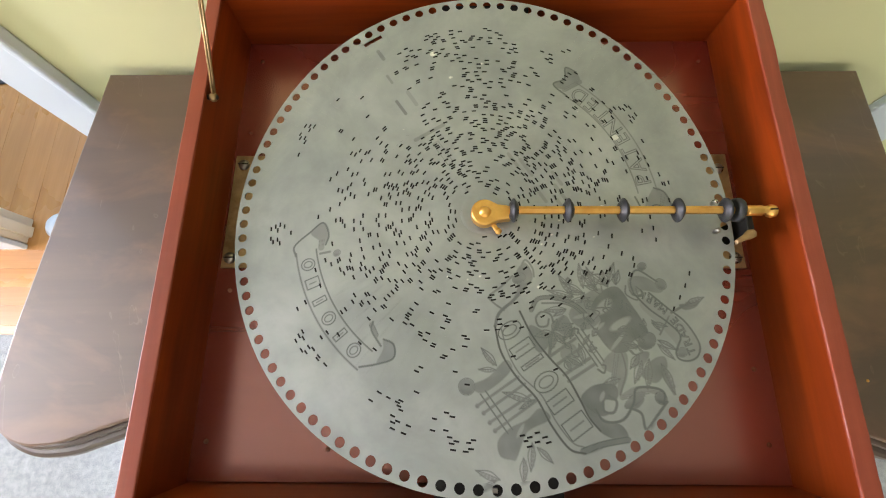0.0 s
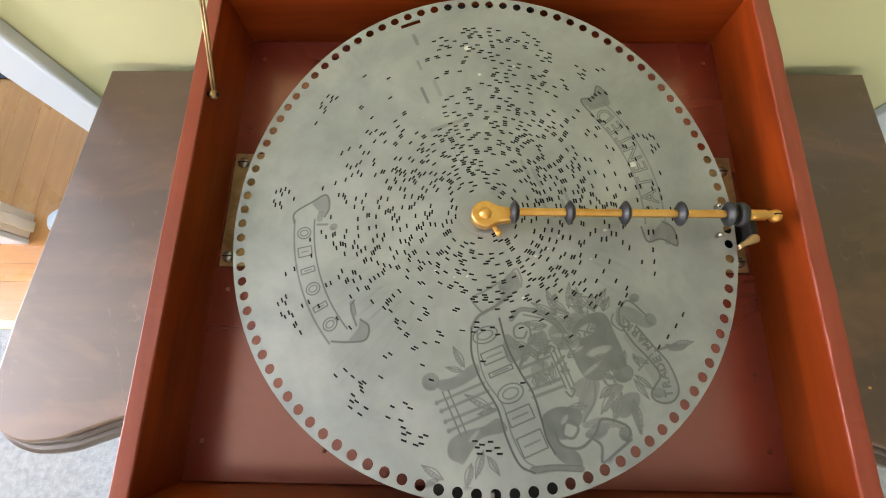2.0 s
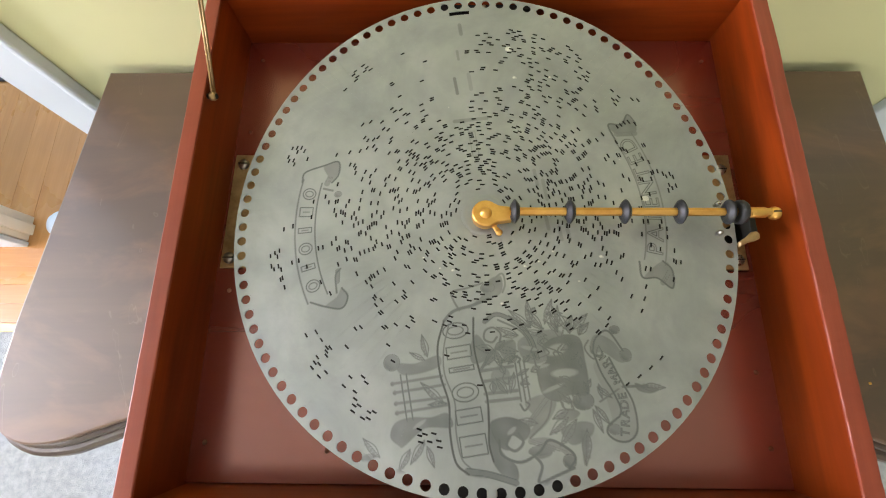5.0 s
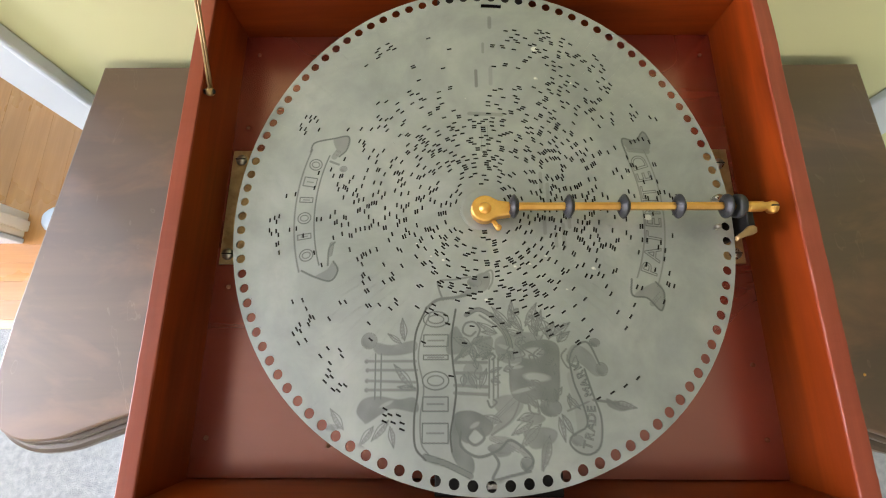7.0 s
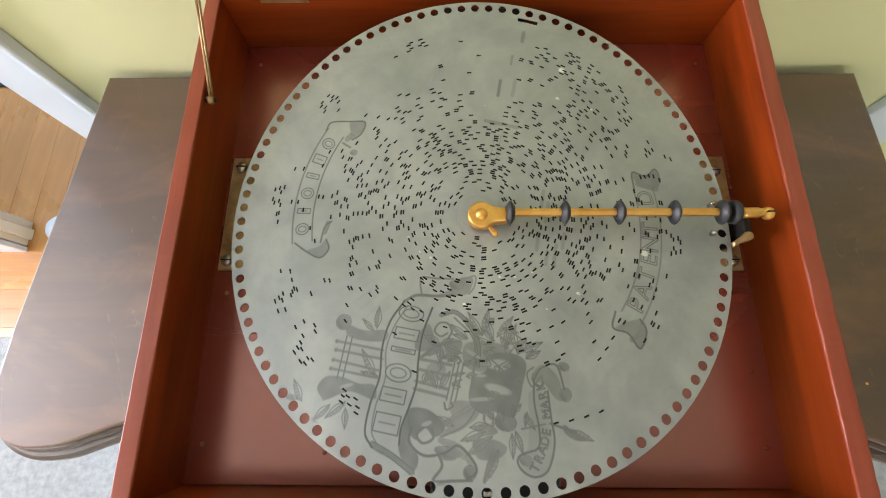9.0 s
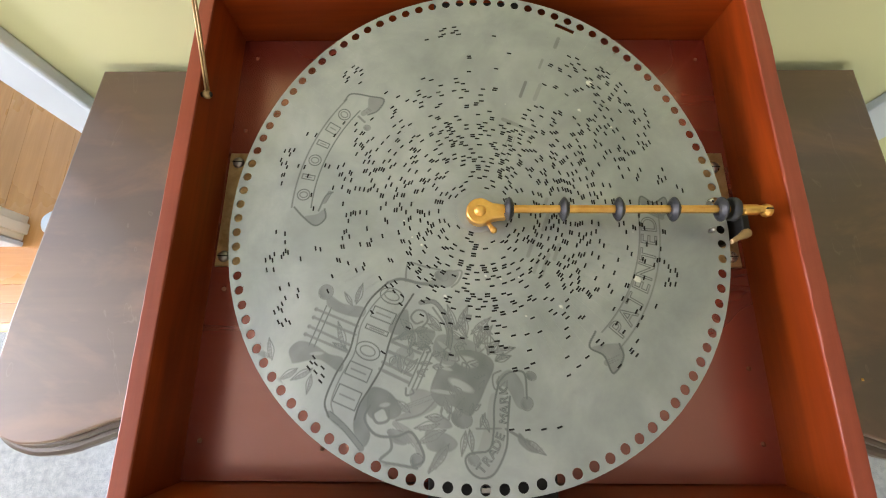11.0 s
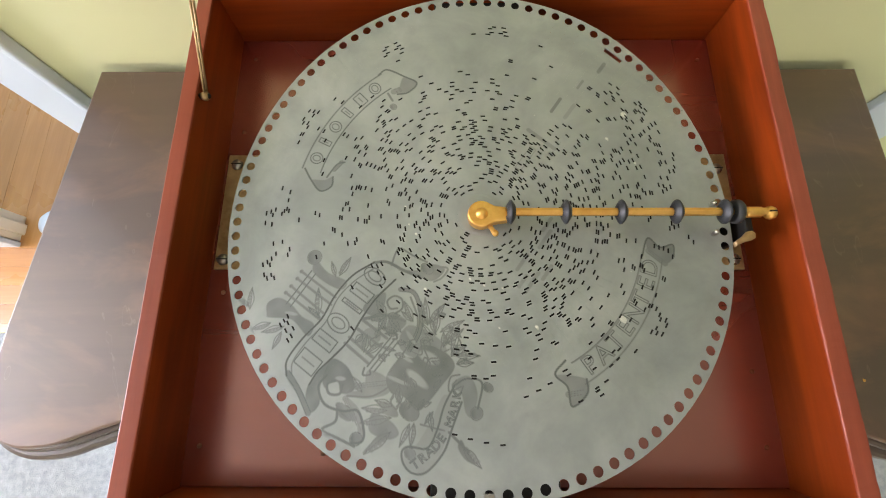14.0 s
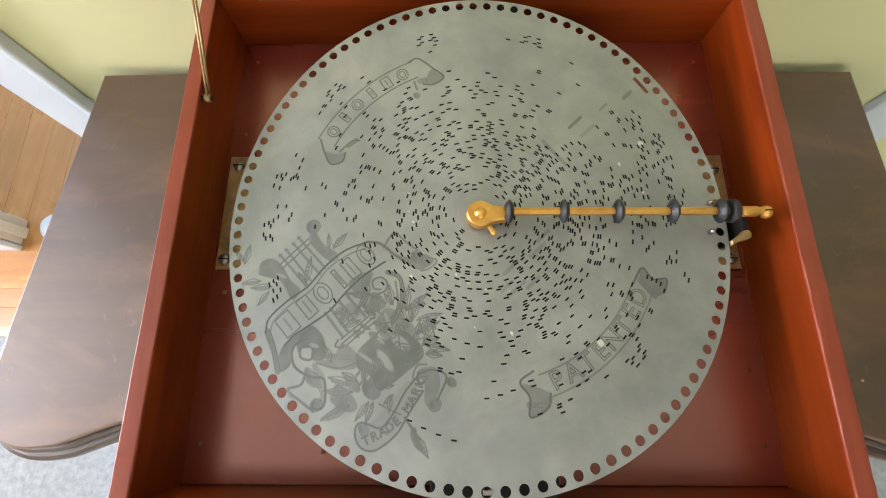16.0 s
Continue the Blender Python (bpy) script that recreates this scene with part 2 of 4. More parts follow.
def build_room():
    structure("floor", box(-4.2, 4.8, -3.6, 4.2, -0.12, -0.012), CARPET, "pale grey floor base")
    structure("carpet", box(-3.7, 4.6, -3.0, -0.013, -0.012, 0.0), CARPET, "pale grey cut-pile carpet on the floor")
    structure("carpet_inset", box(-0.45, 4.6, -0.013, WALL_Y, -0.012, 0.0), CARPET, "pale grey cut-pile carpet under the table")
    structure("threshold", box(-3.6, -0.45, -0.013, 0.014, -0.012, 0.006, 0.002), STRIP, "pale oak strip between carpet and planks")
    structure("wall_back", box(DOOR_R + 0.014, 4.6, WALL_Y, WALL_Y + 0.12, 0, 2.5), WALL, "pale yellow painted wall behind the table")
    structure("wall_back_far", box(-3.6, DOOR_L - 0.014, 0.262, WALL_Y + 0.03, 0, 2.5), WALL, "pale yellow painted wall past the doorway")
    structure("wall_lintel", box(DOOR_L - 0.014, DOOR_R + 0.014, WALL_Y - 0.02, WALL_Y + 0.10, 2.05, 2.5), WALL, "yellow wall over the doorway")
    structure("wall_right", box(4.6, 4.72, -3.12, WALL_Y + 0.12, 0, 2.5), WALL, "pale yellow side wall")
    bm = box(-3.72, -0.55, -3.12, -3.0, 0, 2.5)
    box(1.05, 4.6, -3.12, -3.0, 0, 2.5, bm=bm)
    box(-0.55, 1.05, -3.12, -3.0, 0, 0.45, bm=bm)
    box(-0.55, 1.05, -3.12, -3.0, 1.85, 2.5, bm=bm)
    structure("wall_front", bm, WALL, "pale yellow wall with a window opening")
    bm = box(-3.72, -3.6, -3.0, -1.15, 0, 2.5)
    box(-3.72, -3.6, 0.45, 1.2, 0, 2.5, bm=bm)
    box(-3.72, -3.6, 2.6, 4.1, 0, 2.5, bm=bm)
    box(-3.72, -3.6, 1.2, 2.6, 0, 0.9, bm=bm)
    box(-3.72, -3.6, 1.2, 2.6, 2.25, 2.5, bm=bm)
    box(-3.72, -3.6, -1.15, 0.45, 0, 0.9, bm=bm)
    box(-3.72, -3.6, -1.15, 0.45, 2.25, 2.5, bm=bm)
    structure("wall_left", bm, HALLWALL, "cream wall with a window opening")
    # the hall is raised out of view to make room for the added lamp
    structure("wall_left_upper", box(-3.72, -3.6, WALL_Y, 4.1, 2.5, 4.4), HALLWALL, "cream upper hall wall, added out of view")
    structure("wall_hall_end", box(-3.72, 0.3, 4.0, 4.12, 0, 4.4), HALLWALL, "cream end wall of the hall, raised to the added ceiling")
    structure("wall_hall_side", box(0.2, 0.3, WALL_Y + 0.12, 4.0, 0, 4.4), HALLWALL, "cream side wall of the hall, raised to the added ceiling")
    structure("wall_hall_front", box(-3.6, 0.3, WALL_Y, WALL_Y + 0.12, 2.62, 4.4), HALLWALL, "cream upper hall wall over the doorway, added out of view")
    structure("ceiling", box(-4.2, 4.8, -3.6, WALL_Y + 0.12, 2.5, 2.62), CEIL, "plain white ceiling")
    # this opening is made up to hold the tabletop's sheen lamp
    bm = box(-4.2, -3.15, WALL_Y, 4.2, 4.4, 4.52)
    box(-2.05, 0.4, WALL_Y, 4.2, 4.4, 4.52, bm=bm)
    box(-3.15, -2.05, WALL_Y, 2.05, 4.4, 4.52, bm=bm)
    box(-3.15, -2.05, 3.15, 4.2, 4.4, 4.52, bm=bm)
    structure("ceiling_hall", bm, CEIL, "white raised hall ceiling, unseen, opened for the added sheen lamp")
    # casings and jambs of the doorway
    structure("door_casing_right", box(DOOR_R, DOOR_R + 0.0745, WALL_Y - 0.016, WALL_Y, 0, 2.1, 0.003), TRIM, "white painted door casing")
    structure("casing_bead", box(DOOR_R + 0.0750, DOOR_R + 0.0885, WALL_Y - 0.022, WALL_Y, 0, 2.1, 0.004), TRIM, "raised bead along the white casing")
    structure("door_jamb_right", box(DOOR_R, DOOR_R + 0.0135, WALL_Y + 0.0005, WALL_Y + 0.13, 0, 2.1), TRIM, "white painted door jamb")
    structure("door_jamb_left", box(DOOR_L - 0.0135, DOOR_L, 0.264, 0.344, 0, 2.1, 0.003), CREAM, "cream painted door jamb")
    structure("door_casing_left", box(DOOR_L - 0.09, DOOR_L + 0.004, 0.246, 0.2615, 0, 2.1, 0.003), TRIM, "white painted door casing past the opening")
    structure("door_stop_bead", box(DOOR_L + 0.0003, DOOR_L + 0.010, 0.284, 0.318, 0, 2.1, 0.003), CREAM, "cream bead on the door jamb")


build_room()


def build_table():
    """A serving table with a serpentine front edge and an ogee moulding."""
    t = thing("side_table", "dark walnut side table with serpentine moulded front", "table", at=(0, 0, TABLE_Z))
    knots = ((0.5580, 0.02), (0.5610, -0.06), (0.5640, -0.125), (0.5600, -0.162), (0.5470, -0.186), (0.5170, -0.1995), (0.4780, -0.198), (0.4470, -0.188), (0.3970, -0.171), (0.3450, -0.162), (0.2900, -0.167), (0.1900, -0.197), (0.0900, -0.226), (0.0, -0.236), (-0.09, -0.226))
    half = []
    for a, b, c, d in zip(knots, knots[1:], knots[2:], knots[3:]):
        for k in range(5):
            u = k / 5
            half.append(tuple(0.5 * (2 * q + (r - p) * u + (2 * p - 5 * q + 4 * r - s) * u * u + (3 * q - p - 3 * r + s) * u ** 3) for p, q, r, s in zip(a, b, c, d)))
    half.append((0.0, -0.236))

    def outline(inset):
        pts = []
        for i, (x, y) in enumerate(half):
            e, f = half[max(0, i - 1)], half[min(len(half) - 1, i + 1)]
            n = Vector((f[1] - e[1], e[0] - f[0])).normalized()
            pts.append((x + n.x * inset, y + n.y * inset))
        pts[-1] = (0.0, pts[-1][1])
        right = [(0.555 - inset, 0.30)] + [(x + 0.013 * min(1.0, x / 0.5), y) for x, y in pts]
        left = [(-x, y) for x, y in pts[::-1][1:]] + [(-0.521 + inset, 0.30)]
        return right + left

    part("tabletop", slab(outline(0.0), -0.012, 0.0, 0.003), TABLE, t, "dark walnut top with scratches and wear")
    part("moulding", slab(outline(-0.006), -0.022, -0.0125, 0.004), EDGE, t, "dark ogee edge moulding")
    part("lower_moulding", slab(outline(-0.017), -0.036, -0.0225, 0.006), EDGE, t, "dark rounded lower moulding")
    part("apron", slab(outline(0.030), -0.14, -0.0365), TABLE, t)
    for sx in (-1, 1):
        for y in (-0.11, 0.26):
            leg = lathe([(0.0, -0.75), (0.012, -0.75), (0.016, -0.70), (0.024, -0.30), (0.024, -0.14)], pose(sx * 0.47, y, 0), 20)
            part("leg", leg, TABLE, t, smooth=True)


build_table()


def build_case():
    c = thing("music_box_case", "open red mahogany disc music box case on the table", "music box", at=(0, 0, TABLE_Z))
    xl, xr, yb, yf, w = -0.2267, 0.2315, 0.204, -0.199, 0.0135
    lo, hi = 0.0, RIM_Z - TABLE_Z

    def worn(x0, x1, y0, y1):
        """A strip whose upper edges are slightly uneven with wear."""
        bm = box(x0, x1, y0, y1, hi - 0.0022, hi)
        along = [e for e in bm.edges if abs((e.verts[0].co - e.verts[1].co).normalized()[0 if x1 - x0 > y1 - y0 else 1]) > 0.9]
        bmesh.ops.subdivide_edges(bm, edges=along, cuts=90)
        rim = [e for e in bm.edges if all(v.co.z > hi - 1e-4 for v in e.verts) and e.calc_face_angle(0) > 1]
        bmesh.ops.bevel(bm, geom=rim, offset=0.0009, segments=2, affect='EDGES', profile=0.5)
        for v in bm.verts:
            if v.co.z > hi - 0.002:
                n = noise.noise(v.co * 45) + 0.6 * noise.noise(v.co * 160)
                v.co.z += 0.0003 * n - 0.0002
                if x0 + 1e-4 < v.co.x < x1 - 1e-4:
                    v.co.x += 0.0004 * n
        return bm

    for x0, x1 in ((xl - w + 0.001, xl), (xr, xr + w)):
        side = part("side_wall", box(x0, x1, yf - w, yb + w, lo, hi - 0.0023), BOX_Y, c, "red mahogany side board")
        part("rim", worn(x0, x1, yf - w, yb + w), RIM, side, "worn rosy rim of the side board")
    part("back_wall", box(xl, xr, yb, yb + w, lo, hi, 0.0005), BOX_X, c)
    part("front_wall", box(xl, xr, yf - w, yf, lo, hi, 0.0005), BOX_X, c)
    part("bed_board", box(xl, xr, yf + 0.001, yb - 0.0015, BED_Z - TABLE_Z - 0.015, BED_Z - TABLE_Z), BED, c, "glossy red-brown board under the disc")
    guide = part("front_guide", box(-0.036, 0.050, yf, yf + 0.0160, 0.203, 0.2145, 0.0008), IRON, c, "dark iron guide under the disc edge")
    part("lip", box(-0.001, 0.006, yf + 0.005, yf + 0.0085, 0.2146, 0.2166, 0.0004), STEEL, guide, "bright steel lip")
    back = part("back_guide", box(-0.036, 0.046, yb - 0.006, yb, 0.190, 0.2150, 0.0008), IRON, c, "dark iron guide at the back wall")
    part("pin", lathe([(0, 0.004), (0.0020, 0.0032), (0.0024, 0), (0, 0)], pose(0.004, yb - 0.0035, 0.2130), 16), STEEL, back, "steel guide pin", True)
    part("hinge_leaf", box(-0.1925, -0.1490, yb - 0.0008, yb + 0.0004, 0.2235, 0.2290, 0.0003), OLD_BRASS, c, "tarnished brass hinge leaf")


build_case()


# ---- the tune disc ----


class Etcher:
    """Draws lines and tints on the points (x, y), in millimetres, of the plate."""

    def __init__(self, x, y):
        self.x, self.y = x, y
        self.order = np.argsort(y)
        self.sorted_y = y[self.order]
        self.depth = np.zeros(len(x))

    def near(self, lo, hi, margin):
        a, b = np.searchsorted(self.sorted_y, (lo[1] - margin, hi[1] + margin))
        ids = self.order[a:b]
        xs = self.x[ids]
        return ids[(xs > lo[0] - margin) & (xs < hi[0] + margin)]

    def lay(self, ids, value):
        self.depth[ids] = np.maximum(self.depth[ids], value)

    def segments(self, pts, half, value):
        pts = np.array(pts, float)
        ids = self.near(pts.min(0), pts.max(0), half + 0.6)
        if not len(ids):
            return
        best = np.full(len(ids), 1e9)
        x, y = self.x[ids], self.y[ids]
        for a, b in zip(pts, pts[1:]):
            d = b - a
            s = np.clip(((x - a[0]) * d[0] + (y - a[1]) * d[1]) / max(1e-9, d @ d), 0, 1)
            best = np.minimum(best, np.hypot(x - a[0] - s * d[0], y - a[1] - s * d[1]))
        self.lay(ids, value * np.clip((half + 0.35 - best) / 0.5, 0, 1))

    def stroke(self, width, value, *pts):
        """A smooth line through the points."""
        p = [Vector(q).to_3d() for q in pts]
        p = [2 * p[0] - p[1]] + p + [2 * p[-1] - p[-2]]
        line = []
        for a, b, c, d in zip(p, p[1:], p[2:], p[3:]):
            for k in range(6):
                u = k / 6
                q = 0.5 * (2 * b + (c - a) * u + (2 * a - 5 * b + 4 * c - d) * u * u + (3 * b - a - 3 * c + d) * u ** 3)
                line.append(q[:2])
        line.append(pts[-1])
        if width < 2.2:
            self.segments(line, width / 2, value)
            return
        self.segments(line, width / 2, value * (0.85 if width < 3.3 else 0.72))
        if width > 3.3:
            n = int(width / 1.1)
            for k in range(n):
                off = (k + 0.5) / n - 0.5
                a, b = Vector(line[0]), Vector(line[-1])
                side = Vector((-(b - a).y, (b - a).x)).normalized() * width * off
                self.segments([tuple(a + side), tuple(a + side + (b - a) * (0.35 + 0.6 * abs(math.sin(5.1 * k + width))))], 0.22, value * 1.15)
            return
        for side in (-1, 1):
            rim = []
            for i, q in enumerate(line):
                d = Vector(line[min(i + 1, len(line) - 1)]) - Vector(line[max(0, i - 1)])
                n = Vector((-d.y, d.x)).normalized() * width * 0.5 * side
                rim.append((q[0] + n.x, q[1] + n.y))
            self.segments(rim, 0.3, min(1.0, value * 1.25))

    def blob(self, at, a, b, value, turn=0):
        ids = self.near((at[0] - a, at[1] - a), (at[0] + a, at[1] + a), 1)
        x, y = self.x[ids] - at[0], self.y[ids] - at[1]
        r = np.hypot(x / a, y / b)
        shade = 0.72 + 0.28 * np.clip(-x / a - y / b, 0, 1)
        self.lay(ids, value * shade * np.clip((1.05 - r) * a / 0.9, 0, 1))
        if a > 2.0:
            self.lay(ids, min(1.0, value * 1.2) * np.clip(1.0 - np.abs(r - 1.0) * a / 0.55, 0, 1))

    def fill(self, value, *pts):
        """A soft-edged tint inside the smooth closed line through the points."""
        p = [Vector(q) for q in pts]
        n, line = len(p), []
        for i in range(n):
            a, b, c, d = p[i - 1], p[i], p[(i + 1) % n], p[(i + 2) % n]
            for k in range(5):
                u = k / 5
                line.append(0.5 * (2 * b + (c - a) * u + (2 * a - 5 * b + 4 * c - d) * u * u + (3 * b - a - 3 * c + d) * u ** 3))
        line = np.array([tuple(q) for q in line])
        ids = self.near(line.min(0), line.max(0), 0.8)
        x, y = self.x[ids], self.y[ids]
        inside, best = np.zeros(len(ids), bool), np.full(len(ids), 1e9)
        for a, b in zip(line, np.roll(line, -1, 0)):
            d = b - a
            t = np.clip(((x - a[0]) * d[0] + (y - a[1]) * d[1]) / max(1e-9, d @ d), 0, 1)
            best = np.minimum(best, np.hypot(x - a[0] - t * d[0], y - a[1] - t * d[1]))
            over = (a[1] > y) != (b[1] > y)
            inside ^= over & (x < a[0] + (y - a[1]) * d[0] / (d[1] if abs(d[1]) > 1e-9 else 1e-9))
        edge = np.clip(0.5 + np.where(inside, best, -best) / 0.9, 0, 1)
        tone = 0.92 + 0.10 * np.sin(0.31 * x + 0.17 * y) * np.sin(0.23 * y - 0.14 * x) + 0.10 * np.clip(1 - best / 1.2, 0, 1)
        self.lay(ids, value * edge * tone)

    def lift(self, at, a, b, turn, left=0.1):
        """A pale patch left open in a tint."""
        ids = self.near((at[0] - a, at[1] - a), (at[0] + a, at[1] + a), 1)
        c, q = math.cos(radians(turn)), math.sin(radians(turn))
        x, y = self.x[ids] - at[0], self.y[ids] - at[1]
        r = np.hypot((c * x + q * y) / a, (c * y - q * x) / b)
        keep = np.clip((r - 0.8) / 0.4, 0, 1)
        self.depth[ids] *= left + (1 - left) * keep

    def leaf(self, root, tip, width):
        d = Vector(tip) - Vector(root)
        n = Vector((-d.y, d.x)).normalized() * width * 0.5
        for side in (-1, 1):
            self.stroke(0.5, 0.55, root, tuple(Vector(root) + d * 0.45 + n * side), tip)
        for k in range(5):
            u = 0.15 + 0.15 * k
            at = Vector(root) + d * u + n * 0.35
            self.blob(tuple(at), min(1.9, width * 0.34), min(1.9, width * 0.34), 0.5)
        self.stroke(0.4, 0.6, root, tuple(Vector(root) + d * 0.5 - n * 0.15), tip)

    def arc(self, r, a, b, width, value):
        n = 40
        self.segments([(r * math.cos(radians(a + (b - a) * i / n)), r * math.sin(radians(a + (b - a) * i / n))) for i in range(n + 1)], width / 2, value)

    def bar(self, at, along, length, width, value):
        """A plain bar whose long side points along this angle."""
        d = Vector((math.cos(radians(along)), math.sin(radians(along)))) * length / 2
        self.segments([(at[0] - d.x, at[1] - d.y), (at[0] + d.x, at[1] + d.y)], width / 2, value)

    def frame_bar(self, at, along, length, width, value):
        """The outline of a bar."""
        c, s = math.cos(radians(along)), math.sin(radians(along))
        k = [(-.5, -.5), (.5, -.5), (.5, .5), (-.5, .5), (-.5, -.5)]
        self.segments([(at[0] + c * u * length - s * v * width, at[1] + s * u * length + c * v * width) for u, v in k], 0.28, value)

    def oval(self, at, a, b, turn, value):
        """The outline of an oval."""
        c, s = math.cos(radians(turn)), math.sin(radians(turn))
        ring = [(a * math.cos(k * math.pi / 12), b * math.sin(k * math.pi / 12)) for k in range(25)]
        self.segments([(at[0] + c * u - s * v, at[1] + s * u + c * v) for u, v in ring], 0.28, value)

    def letter(self, char, at, along, height, value):
        """A letter in outline, its foot line running along this angle."""
        font = bpy.data.curves.new("letter", 'FONT')
        font.body, font.align_x, font.align_y, font.size = char, 'CENTER', 'CENTER', height * 1.35
        ob = new("letter", font)
        dg = bpy.context.evaluated_depsgraph_get()
        me = bpy.data.meshes.new_from_object(ob.evaluated_get(dg))
        bm = bmesh.new()
        bm.from_mesh(me)
        m = pose(at[0], at[1], 0, 0, 0, along)
        rim = [[(m @ v.co)[:2] for v in e.verts] for e in bm.edges if e.is_boundary]
        for a, b in rim:
            self.segments([a, b], 0.2, value)
        bm.free()
        bpy.data.meshes.remove(me)
        bpy.data.objects.remove(ob)
        bpy.data.curves.remove(font)


def etch_plate(pen):
    # curved scrolls: plain blocks on one, a readable word on the other
    for r in (131.0, 147.0):
        pen.arc(r, 158.5, 199.0, 0.9, 0.65)
    for i in range(6):
        a = radians(163.0 + 6.3 * i)
        at = (139 * math.cos(a), 139 * math.sin(a))
        if i in (0, 3, 5):
            pen.oval(at, 4.6, 5.2, math.degrees(a) + 90, 0.75)
            pen.oval(at, 2.4, 3.2, math.degrees(a) + 90, 0.65)
        else:
            pen.frame_bar(at, math.degrees(a) + 90, 7.5 if i == 1 else 4.0, 10.5, 0.75)
            pen.bar(at, math.degrees(a), 5.0, 0.7, 0.5)
    for r in (125.0, 141.0):
        pen.arc(r, -25.0, 21.5, 0.8, 0.5)
    for i, ch in enumerate("PATENTED"):
        a = radians(-20.5 + 5.5 * i)
        pen.letter(ch, (133 * math.cos(a), 133 * math.sin(a)), math.degrees(a) + 90, 13.0, 0.75)
    for y, h in ((-84, 12), (-99, 10), (-110.5, 5), (-126, 13), (-141, 11), (-159, 14)):
        if h in (12, 13):
            pen.oval((-35, y), h * 0.46, 9.0, 90, 0.75)
            pen.oval((-35, y), h * 0.25, 5.6, 90, 0.65)
        else:
            pen.frame_bar((-35, y), 90, h - 2.0, 17, 0.75)
            pen.bar((-35, y), 0, 11.0, 0.8, 0.5)
    for i, ch in enumerate("TRADE MARK"):
        u = i / 9
        slope = (6 * math.pi * math.cos(math.pi * u) - 2.5) / 50
        pen.letter(ch, (64.5 + 6 * math.sin(math.pi * u) - 2.5 * u, -166 + 50 * u), 90 - math.degrees(math.atan(slope)), 6.0, 0.7)
    # long scroll with plain blocks in place of its lettering
    pen.stroke(1.2, 0.75, (-42, -76), (-49, -93), (-50, -112), (-47, -131), (-49, -149), (-48, -167), (-41, -175))
    pen.stroke(0.8, 0.50, (-39, -79), (-45, -95), (-47, -112), (-43, -131), (-45, -149), (-44, -165), (-39, -172))
    pen.stroke(1.2, 0.75, (-21, -77), (-24, -97), (-23, -116), (-21, -131), (-23, -148), (-25, -160), (-24, -170))
    pen.stroke(3.2, 0.55, (-42, -173), (-28, -177), (-12, -184))
    pen.stroke(2.0, 0.50, (-42, -76), (-34, -70), (-20, -68), (-8, -65))
    pen.stroke(1.2, 0.45, (-30, -70), (-33, -62), (-33, -56), (-22, -55), (-10, -53))
    pen.blob((-7, -57), 5.1, 3.6, 0.50, 0)
    pen.stroke(1.2, 0.40, (-5, -54), (5, -48), (6, -56), (3, -62))
    # lyre
    pen.stroke(1.6, 0.42, (-83, -113), (-49, -113))
    pen.blob((-83, -113), 1.8, 1.8, 0.60, 0)
    pen.stroke(1.6, 0.42, (-82, -119), (-48, -119))
    pen.blob((-82, -119), 1.8, 1.8, 0.60, 0)
    pen.stroke(1.6, 0.42, (-82, -126), (-48, -127))
    pen.blob((-82, -126), 1.8, 1.8, 0.60, 0)
    pen.stroke(1.6, 0.42, (-82, -132), (-48, -132))
    pen.blob((-82, -132), 1.8, 1.8, 0.60, 0)
    pen.stroke(0.8, 0.60, (-77, -108), (-76, -138))
    pen.stroke(0.8, 0.60, (-73, -108), (-72, -138))
    pen.stroke(2.0, 0.42, (-22, -114), (0, -114))
    pen.stroke(2.0, 0.42, (-22, -121), (0, -121))
    pen.stroke(2.0, 0.42, (-22, -129), (0, -130))
    pen.stroke(2.0, 0.42, (-22, -134), (-0, -135))
    pen.stroke(0.9, 0.55, (2, -112), (1, -137))
    pen.stroke(0.9, 0.55, (5, -112), (4, -137))
    pen.stroke(0.9, 0.55, (8, -112), (7, -137))
    pen.stroke(1.2, 0.55, (0, -110), (3, -108), (6, -110), (4, -112))
    pen.stroke(1.2, 0.55, (-0, -139), (2, -143), (6, -140), (4, -138))
    pen.blob((-82, -99), 5.5, 5.5, 0.50, 0)
    # sprigs of leaves
    pen.leaf((-96, -157), (-106, -144), 4.7)
    pen.leaf((-99, -156), (-109, -156), 3.6)
    pen.leaf((-76, -155), (-85, -167), 4.7)
    pen.leaf((-66, -151), (-77, -164), 4.7)
    pen.leaf((-65, -155), (-62, -168), 4.0)
    pen.leaf((-57, -99), (-59, -83), 4.7)
    pen.leaf((-59, -101), (-69, -94), 3.2)
    pen.leaf((-50, -131), (-64, -115), 5.1)
    pen.leaf((-48, -131), (-61, -130), 3.2)
    pen.leaf((-10, -102), (-23, -97), 5.5)
    pen.leaf((-10, -102), (-19, -111), 5.5)
    pen.leaf((-10, -102), (-2, -96), 4.7)
    pen.leaf((-10, -102), (-8, -114), 4.7)
    pen.leaf((-9, -101), (6, -105), 4.7)
    pen.leaf((-7, -131), (-13, -120), 4.7)
    pen.leaf((-5, -131), (0, -118), 4.0)
    pen.leaf((18, -89), (19, -70), 4.7)
    pen.leaf((28, -89), (37, -72), 4.7)
    pen.leaf((36, -93), (40, -77), 4.0)
    pen.leaf((43, -96), (36, -77), 4.7)
    pen.leaf((46, -96), (60, -86), 5.1)
    pen.leaf((16, -93), (4, -79), 4.0)
    pen.leaf((28, -97), (12, -91), 4.0)
    pen.leaf((31, -147), (19, -151), 4.7)
    pen.leaf((30, -151), (15, -160), 5.5)
    pen.leaf((35, -153), (20, -168), 5.5)
    pen.leaf((40, -160), (34, -181), 5.9)
